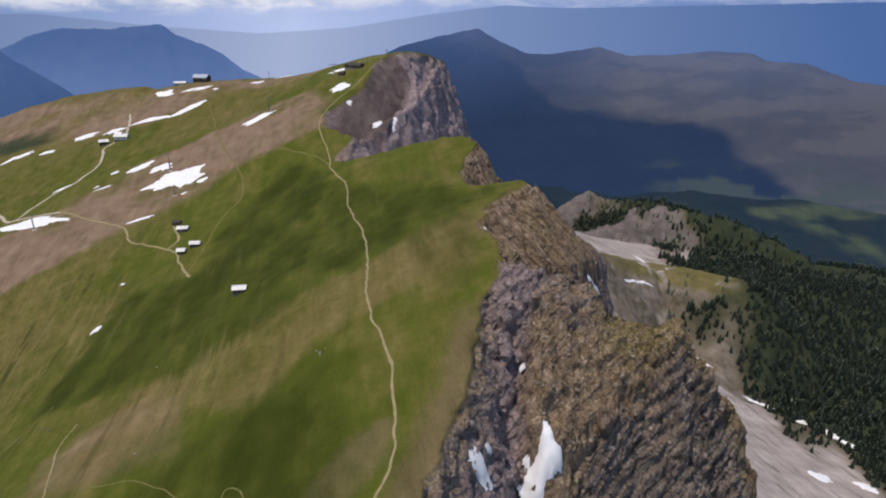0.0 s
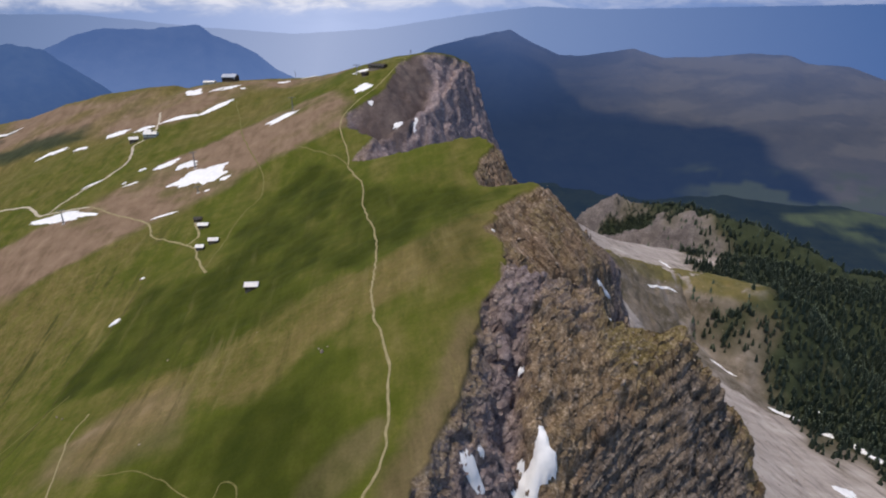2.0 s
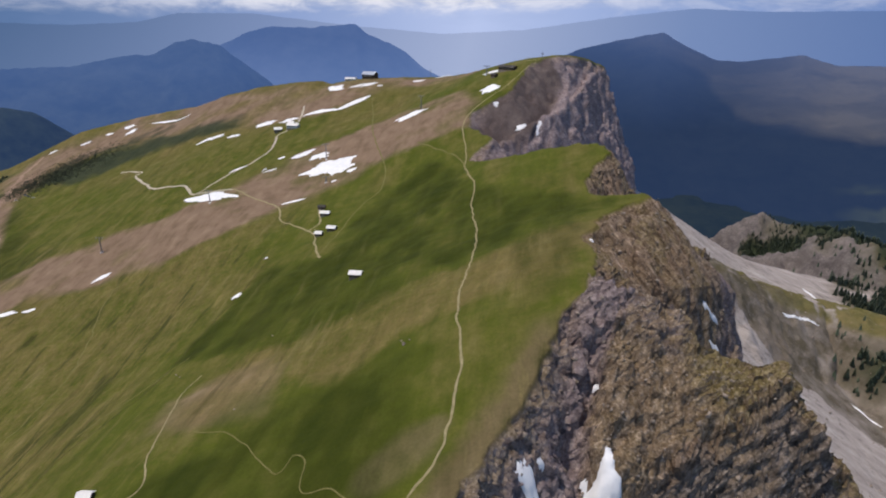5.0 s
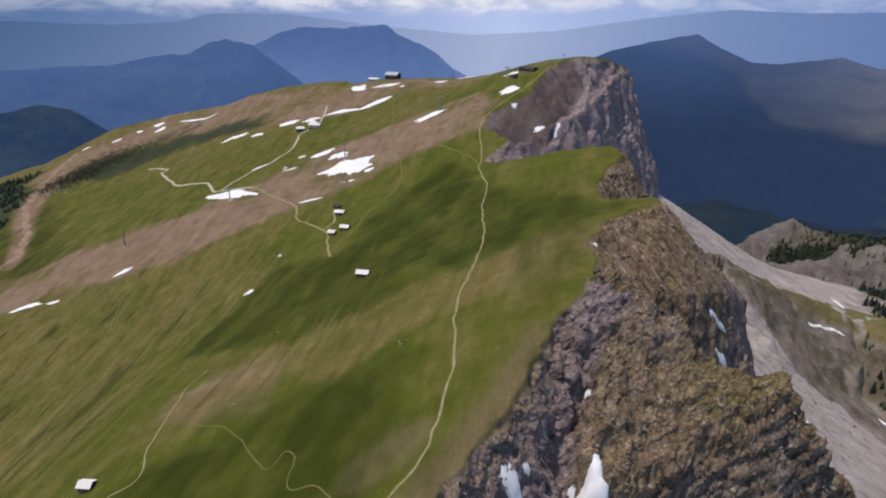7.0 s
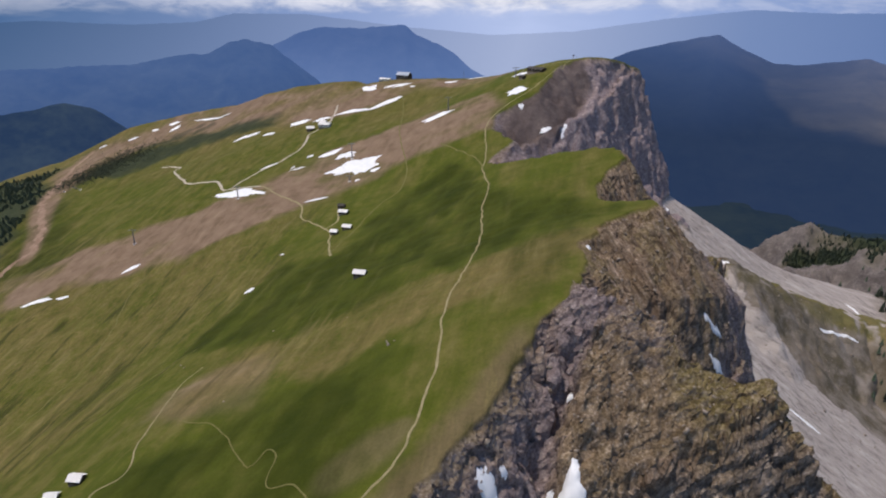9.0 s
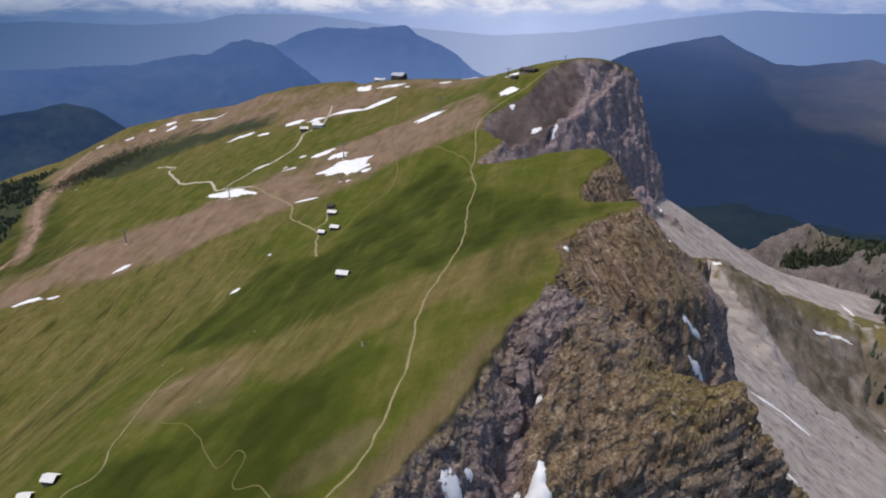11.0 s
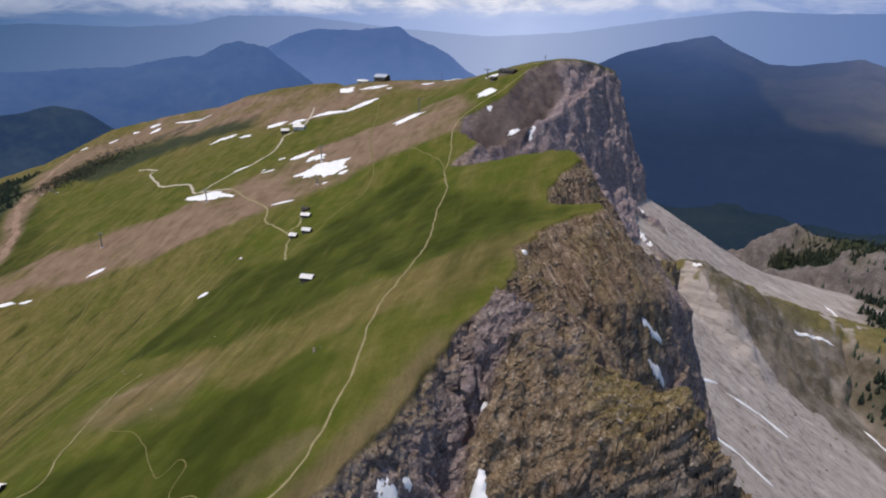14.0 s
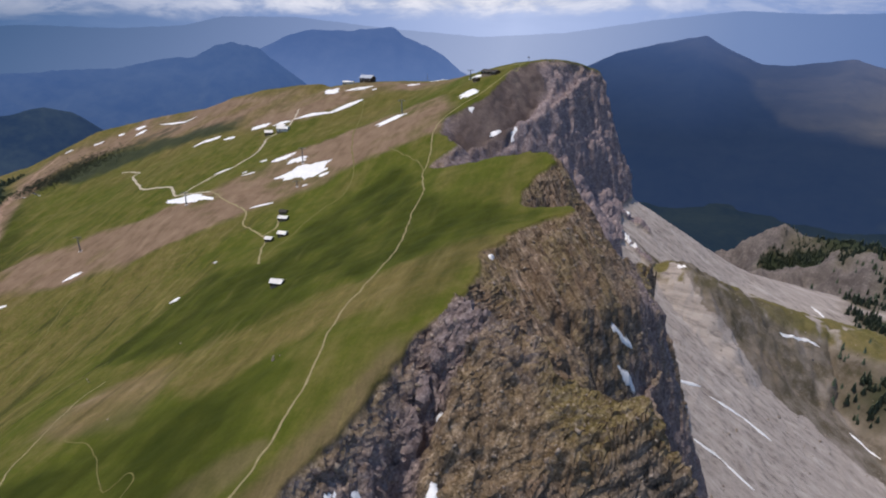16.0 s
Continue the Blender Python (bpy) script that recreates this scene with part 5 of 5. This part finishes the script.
HUTS = "hay huts on the meadow"
gable_house("hut", -113, 314, 8, 6.8, 5.0, 2.2, 1.3, ROOF_PALE, TIMBER, "dark timber hay hut with a pale shingle roof, alone", "hut", HUTS)
gable_house("hut", -183, 405, 6, 4.9, 4.4, 2.2, 1.2, ROOF_PALE, TIMBER, "small dark timber hut with pale roof beside the path", "hut", HUTS)
gable_house("hut", -176, 413, 6, 6.4, 4.6, 2.2, 1.3, ROOF_PALE, TIMBER, "dark timber hay hut with pale roof in the cluster", "hut", HUTS)
gable_house("hut", -198, 447, 8, 7.2, 4.8, 2.2, 1.3, ROOF_PALE, TIMBER, "long dark timber hut with a pale shingle roof", "hut", HUTS)
gable_house("hut", -210, 465, 8, 5.6, 4.4, 2.0, 1.1, ROOF_DARK, TIMBER, "small timber hut with a dark shingle roof", "hut", HUTS)
gable_house("hut", -159, 150, 14, 5.0, 4.2, 2.1, 1.2, ROOF_PALE, TIMBER, "small timber hut with pale roof on the lower meadow", "hut", HUTS)
gable_house("hut", -162, 140.5, 24, 4.4, 3.6, 1.9, 1.0, ROOF_PALE, TIMBER, "tiny timber shed with pale roof below the hut", "hut", HUTS)
gable_house("mountain_inn", -358, 692, 6, 14, 7.5, 3.6, 2.0, ROOF_PALE, PLASTER, "mountain inn with pale roof at the road's end", "house", windows=6, chimney=True)
gable_house("barn", -378, 690, 30, 9, 7, 3.2, 2.0, ROOF_PALE, TIMBER, "timber barn with a pale roof beside the inn", "barn")
gable_house("barn", -366, 704, -10, 8, 6, 3.0, 1.8, ROOF_PALE, TIMBER, "small timber barn behind the mountain inn", "barn")
gable_house("cable_car_station", -318, 848, -8, 19, 12, 6.0, 3.4, plain("pale_sheet_metal_roof", (0.36, 0.40, 0.46), (0.48, 0.52, 0.58), 0.2, 0.45, 0, 0.5), TIMBER, "large dark cable car station with a grey metal roof", "station", windows=8, chimney=True)
gable_house("station_annex", -343, 838, 0, 15, 7, 2.6, 1.3, ROOF_PALE, PLASTER, "low pale annex building beside the station", "building", windows=5)
gable_house("summit_lodge", -94, 688, -24, 19, 8, 3.0, 1.6, ROOF_DARK, TIMBER, "low dark timber lodge below the grassy summit", "lodge", windows=5)
gable_house("shed", -106, 676, -30, 6, 4.5, 2.4, 1.2, ROOF_DARK, TIMBER, "small dark shed beside the summit lodge", "shed")


def lift_pylon(x, y, tall, turn):
    z = float(ground_z(x, y)[0])
    ob = empty("lift_pylon", x, y, z - 0.2, turn)
    bm = bmesh.new()
    box(bm, -1.3, 1.3, -1.3, 1.3, -1.0, 0.7, 0.12)
    part("footing", bm, PLASTER, ob, "pale concrete footing")
    bm = bmesh.new()
    tube(bm, (0, 0, 0.6), (0, 0, tall), 0.62, 0.36, 12)
    part("mast", bm, STEEL, ob)
    bm = bmesh.new()
    box(bm, -3.4, 3.4, -0.22, 0.22, tall - 0.35, tall + 0.15, 0.05)
    part("crossarm", bm, STEEL, ob)
    for s in (-3.1, 3.1):
        bm = bmesh.new()
        box(bm, s - 0.14, s + 0.14, -2.0, 2.0, tall - 0.55, tall - 0.3, 0.03)
        for k in range(6):
            tube(bm, (s - 0.16, -1.8 + 0.72 * k, tall - 0.62), (s + 0.16, -1.8 + 0.72 * k, tall - 0.62), 0.24, 0.24, 10)
        part("roller_battery", bm, STEEL, ob, "row of dark cable rollers")
    bm = bmesh.new()
    for k in range(int(tall / 0.5)):
        tube(bm, (-0.25, 0.66, 0.8 + 0.5 * k), (0.25, 0.66, 0.8 + 0.5 * k), 0.03, 0.03, 6)
    for s in (-0.25, 0.25):
        tube(bm, (s, 0.66, 0.6), (s, 0.66, tall - 0.5), 0.035, 0.035, 6)
    part("ladder", bm, STEEL, ob)
    return tagged(ob, "grey steel ski lift pylon standing on the slope", "pylon", "pylons of the ski lifts")


for px_, py_, tall_, turn_ in ((-439, 450, 15, 20), (-256, 572, 16, 20), (-178, 646, 15, 20), (-355, 510, 13, 20), (-118, 694, 10, 20), (-236, 528, 6, 20)):
    lift_pylon(px_, py_, tall_, turn_)


def summit_cross(x, y):
    z = float(ground_z(x, y)[0])
    ob = empty("summit_cross", x, y, z - 0.3, 10)
    bm = bmesh.new()
    box(bm, -0.9, 0.9, -0.9, 0.9, 0, 0.8, 0.15)
    part("plinth", bm, STONE, ob)
    bm = bmesh.new()
    box(bm, -0.2, 0.2, -0.2, 0.2, 0.7, 6.0, 0.04)
    part("post", bm, TIMBER, ob)
    bm = bmesh.new()
    box(bm, -1.6, 1.6, -0.17, 0.17, 4.3, 4.7, 0.04)
    part("crossbeam", bm, TIMBER, ob)
    return tagged(ob, "wooden summit cross on a stone plinth", "cross")


summit_cross(-62, 722)


def mast(x, y, tall):
    z = float(ground_z(x, y)[0])
    ob = empty("radio_mast", x, y, z - 0.3)
    bm = bmesh.new()
    tube(bm, (0, 0, 0), (0, 0, tall), 0.35, 0.15, 10)
    part("pole", bm, STEEL, ob)
    bm = bmesh.new()
    tube(bm, (-1.2, 0, tall * 0.8), (1.2, 0, tall * 0.8), 0.12, 0.12, 8)
    part("aerial", bm, STEEL, ob)
    return tagged(ob, "thin grey radio mast on the ridge crest", "mast")


mast(-232, 858, 11)

# ---- loose rock, boulders and trees ----
def rock_form(rng, bm, at, size):
    made = bmesh.ops.create_icosphere(bm, subdivisions=1, radius=1.0)["verts"]
    s = [size * rng.uniform(0.6, 1.25) for _ in range(3)]
    m = Matrix.Translation(at) @ Euler([rng.uniform(0, 6.28) for _ in range(3)]).to_matrix().to_4x4() @ Matrix.Diagonal((s[0], s[1], s[2] * 0.75, 1))
    for v in made:
        v.co *= rng.uniform(0.72, 1.12)
    bmesh.ops.transform(bm, matrix=m, verts=made)


def boulder(x, y, size, seed, label):
    rng = random.Random(seed)
    bm = bmesh.new()
    rock_form(rng, bm, (0, 0, size * 0.25), size)
    ob = part("boulder", bm, STONE)
    ob.location = (x, y, float(ground_z(x, y)[0]))
    return tagged(ob, label, "boulder", "boulders on the meadow")


# several of these boulders stand in for dark eroded scars in the turf
for k_, (bx_, by_, bs_) in enumerate([(-50, 220, 1.5), (-52, 223, 1.0), (-48, 222, 0.8), (-189, 242, 1.4), (-184, 239, 1.0), (-217, 381, 1.6), (-120, 196, 0.8), (-204, 329, 0.9), (-92, 260, 0.7), (-140, 262, 0.8)]):
    boulder(bx_, by_, 0.7 * bs_, 900 + k_, "brown-grey boulder lying in the short grass")


def cloud_mesh(name, verts, faces, mat, label, category):
    me = bpy.data.meshes.new(name)
    v, f = np.concatenate(verts), np.concatenate(faces)
    me.vertices.add(len(v))
    me.vertices.foreach_set("co", v.astype(np.float32).ravel())
    me.loops.add(f.size)
    me.loops.foreach_set("vertex_index", f.astype(np.int32).ravel())
    me.polygons.add(len(f))
    me.polygons.foreach_set("loop_start", np.arange(0, f.size, 3, dtype=np.int32))
    me.update(calc_edges=True)
    me.materials.append(mat)
    return tagged(new(name, me), label, category, kind="stuff")


def unit_rock():
    v = np.array([(x, y, z) for x in (-1, 1) for y in (-1, 1) for z in (-1, 1)], float)
    f = np.array([(0, 1, 3), (0, 3, 2), (4, 6, 7), (4, 7, 5), (0, 4, 5), (0, 5, 1), (2, 3, 7), (2, 7, 6), (0, 2, 6), (0, 6, 4), (1, 5, 7), (1, 7, 3)])
    return v, f


def loose_rocks(name, count, region, size, mat, label, seed, want):
    rs = np.random.RandomState(seed)
    v0, f0 = unit_rock()
    x = rs.uniform(region[0], region[1], count)
    y = rs.uniform(region[2], region[3], count)
    _, rock, scree, spur, _, rd, _ = land(x, y)
    keep = want(x, y, rock, scree, rd, rs)
    x, y = x[keep], y[keep]
    z = ground_z(x, y)
    verts, faces = [], []
    for k in range(len(x)):
        s = size * (0.35 + rs.pareto(2.6) * 0.6)
        s = min(s, size * 2.4)
        m = np.linalg.qr(rs.normal(size=(3, 3)))[0] * (s * rs.uniform(0.3, 1.25, 3))
        v = (v0 * rs.uniform(0.45, 1.1, (len(v0), 1))) @ m.T
        verts.append(v + (x[k], y[k], z[k] + s * 0.15))
        faces.append(f0 + k * len(v0))
    return cloud_mesh(name, verts, faces, mat, label, "rocks")


loose_rocks("loose_rocks", 8500, (0, 135, 120, 350), 0.42, STONE, "pale broken stones strewn over the rock ribs", 5, lambda x, y, rock, scree, rd, rs: (rock > 0.6) & (rd < -4) & (rs.uniform(size=len(x)) < 0.6))
loose_rocks("scree_stones", 5000, (95, 330, 220, 760), 0.55, STONE, "grey stones lying on the scree", 6, lambda x, y, rock, scree, rd, rs: (scree > 0.8) & (rs.uniform(size=len(x)) < 0.35))


def unit_spruce(rs, tiers=4, sides=8):
    """Layered ragged cone of drooping boughs, one unit high."""
    verts, faces = [], []
    n = 0
    for k in range(tiers):
        z0 = 0.10 + 0.86 * k / tiers
        z1 = min(1.0, z0 + 0.90 / tiers * 1.55)
        r = 0.215 * (1 - k / tiers) ** 0.85 + 0.02
        ring = []
        for i in range(sides):
            a = 2 * math.pi * (i + 0.5 * (k % 2)) / sides + rs.uniform(-0.2, 0.2)
            q = r * (rs.uniform(0.85, 1.25) if i % 2 else rs.uniform(0.5, 0.8))
            ring.append((q * math.cos(a), q * math.sin(a), z0 + rs.uniform(-0.03, 0.03)))
        verts += ring + [(rs.uniform(-0.01, 0.01), rs.uniform(-0.01, 0.01), z1), (0, 0, z0 + 0.06)]
        for i in range(sides):
            faces.append((n + i, n + (i + 1) % sides, n + sides))
            faces.append((n + (i + 1) % sides, n + i, n + sides + 1))
        n += sides + 2
    return np.array(verts), np.array(faces)


def wood_spots(count, seed, region):
    rs = np.random.RandomState(seed)
    x = rs.uniform(region[0], region[1], count)
    y = rs.uniform(region[2], region[3], count)
    _, rock, scree, spur, away, _, top = land(x, y, False)
    f = forest_amount(x, y, spur, scree)
    keep = (rs.uniform(size=count) < f**1.3 * (1 - 0.93 * top)) & (scree > 0.5)
    return x[keep], y[keep], rs


def forest():
    x, y, rs = wood_spots(38000, 21, (270, 1150, 260, 1330))
    bx, by = rs.uniform(265, 375, 900), rs.uniform(1170, 1260, 900)
    thick = rs.uniform(size=900) < blobs(bx, by, BOWL)
    x, y = np.concatenate([x, bx[thick]]), np.concatenate([y, by[thick]])
    forms = [unit_spruce(rs) for _ in range(6)]
    z = ground_z(x, y)
    verts, faces, n = [], [], 0
    for k in range(len(x)):
        v, f = forms[rs.randint(6)]
        h = rs.uniform(6, 14) * (0.6 if y[k] > 1140 and x[k] < 400 else 1.0)
        a = rs.uniform(0, 6.28)
        w = h * rs.uniform(0.9, 1.3)
        c, s = math.cos(a) * w, math.sin(a) * w
        p = np.stack([v[:, 0] * c - v[:, 1] * s + x[k], v[:, 0] * s + v[:, 1] * c + y[k], v[:, 2] * h + z[k] - 0.3], -1)
        verts.append(p)
        faces.append(f + n)
        n += len(v)
    cloud_mesh("spruce_forest", verts, faces, NEEDLES, "dark spruce forest on the slopes below the wall", "forest")


forest()


def spruce(x, y, tall, seed, form):
    z = float(ground_z(x, y)[0])
    ob = empty("spruce", x, y, z - 0.2, seed * 47 % 360)
    bm = bmesh.new()
    tube(bm, (0, 0, 0), (0, 0, tall * 0.8), tall * 0.022, tall * 0.006, 6)
    part("trunk", bm, BARK, ob)
    me = CROWNS[form]
    cr = new("crown", me)
    cr.parent = ob
    cr.scale = (tall * 1.1, tall * 1.1, tall)
    return tagged(ob, "small dark spruce standing among rocks and grass", "tree", "single spruces on the spur")


CROWNS = []
crown_rs = np.random.RandomState(77)
for _ in range(5):
    v_, f_ = unit_spruce(crown_rs, 6, 10)
    me_ = bpy.data.meshes.new("crown")
    me_.from_pydata(v_.tolist(), [], f_.tolist())
    me_.materials.append(NEEDLES)
    CROWNS.append(me_)
tree_rs = np.random.RandomState(31)
for k_ in range(70):
    along_ = tree_rs.uniform(0, 1)
    tx_, ty_ = 330 + 190 * along_ + tree_rs.normal(0, 9), 1060 - 90 * along_ + tree_rs.normal(0, 26)
    if k_ < 30:
        tx_, ty_ = 275 + tree_rs.uniform(0, 90), 700 + tree_rs.uniform(-30, 40)
    spruce(tx_, ty_, tree_rs.uniform(5, 11), k_, k_ % 5)


def scrub():
    rs = np.random.RandomState(61)
    forms = [unit_spruce(rs, 3, 7) for _ in range(4)]
    verts, faces, n = [], [], 0
    for k in range(2400):
        t = rs.uniform(0, 2.6)
        (x0, y0, r0), (x1, y1, r1) = SCRUB[int(t)], SCRUB[int(t) + 1]
        t -= int(t)
        x, y = x0 + (x1 - x0) * t + rs.normal(0, 0.9 * r0), y0 + (y1 - y0) * t + rs.normal(0, 0.7 * r0)
        v, f = forms[rs.randint(4)]
        h = rs.uniform(0.8, 1.8)
        p = v * (h * 3.6, h * 3.6, h) + (x, y, float(ground_z(x, y)[0]) - 0.2)
        verts.append(p)
        faces.append(f + n)
        n += len(v)
    cloud_mesh("pine_scrub", verts, faces, PINE, "dark low pine scrub on the far slope", "shrubs")


scrub()


def west_wood():
    rs = np.random.RandomState(63)
    forms = [unit_spruce(rs, 4, 7) for _ in range(4)]
    x, y = rs.uniform(-1050, -640, 5200), rs.uniform(390, 745, 5200)
    keep = (inside(x, y, WEST_WOOD)) & (fbm(x / 30, y / 30, 0, 3, 66) > -0.25)
    x, y = x[keep], y[keep]
    z = ground_z(x, y)
    verts, faces, n = [], [], 0
    for k in range(len(x)):
        v, f = forms[rs.randint(4)]
        h = rs.uniform(3.5, 8)
        verts.append(v * (h * 1.2, h * 1.2, h) + (x[k], y[k], z[k] - 0.2))
        faces.append(f + n)
        n += len(v)
    cloud_mesh("west_wood", verts, faces, NEEDLES, "dark conifer wood beyond the dirt strip", "forest")


west_wood()


# ---- parked cars by the dirt strip on the far slope ----
def parked_car(x, y, turn, paint, text):
    """A small estate car on its wheels, seen from far off."""
    car = empty("parked_car", x, y, float(ground_z(x, y)[0]) + 0.05, turn)
    bm = bmesh.new()
    box(bm, -2.1, 2.1, -0.85, 0.85, 0.35, 0.95, 0.12)
    part("body", bm, paint, car)
    bm = bmesh.new()
    box(bm, -1.7, 0.9, -0.74, 0.74, 0.93, 1.45, 0.16)
    part("cabin", bm, GLASS, car, "dark glazed cabin")
    for wx_ in (-1.35, 1.35):
        for wy_ in (-0.8, 0.8):
            bm = bmesh.new()
            tube(bm, (wx_, wy_ - 0.1, 0.33), (wx_, wy_ + 0.1, 0.33), 0.33, 0.33, 12)
            part("wheel", bm, ROOF_DARK, car)
    return tagged(car, text, "car", "cars parked beside the dirt strip")


for cx_, cy_, ct_, paint_, text_ in ((-751, 627, 20, PLASTER, "small white car parked on bare dirt"), (-748, 640, 24, STEEL, "small grey car parked on bare dirt"),
                                     (-720, 627, 15, PLASTER, "small white car parked beside low scrub"), (-735, 634, 60, STEEL, "small grey car parked beside low scrub")):
    parked_car(cx_, cy_, ct_, paint_, text_)
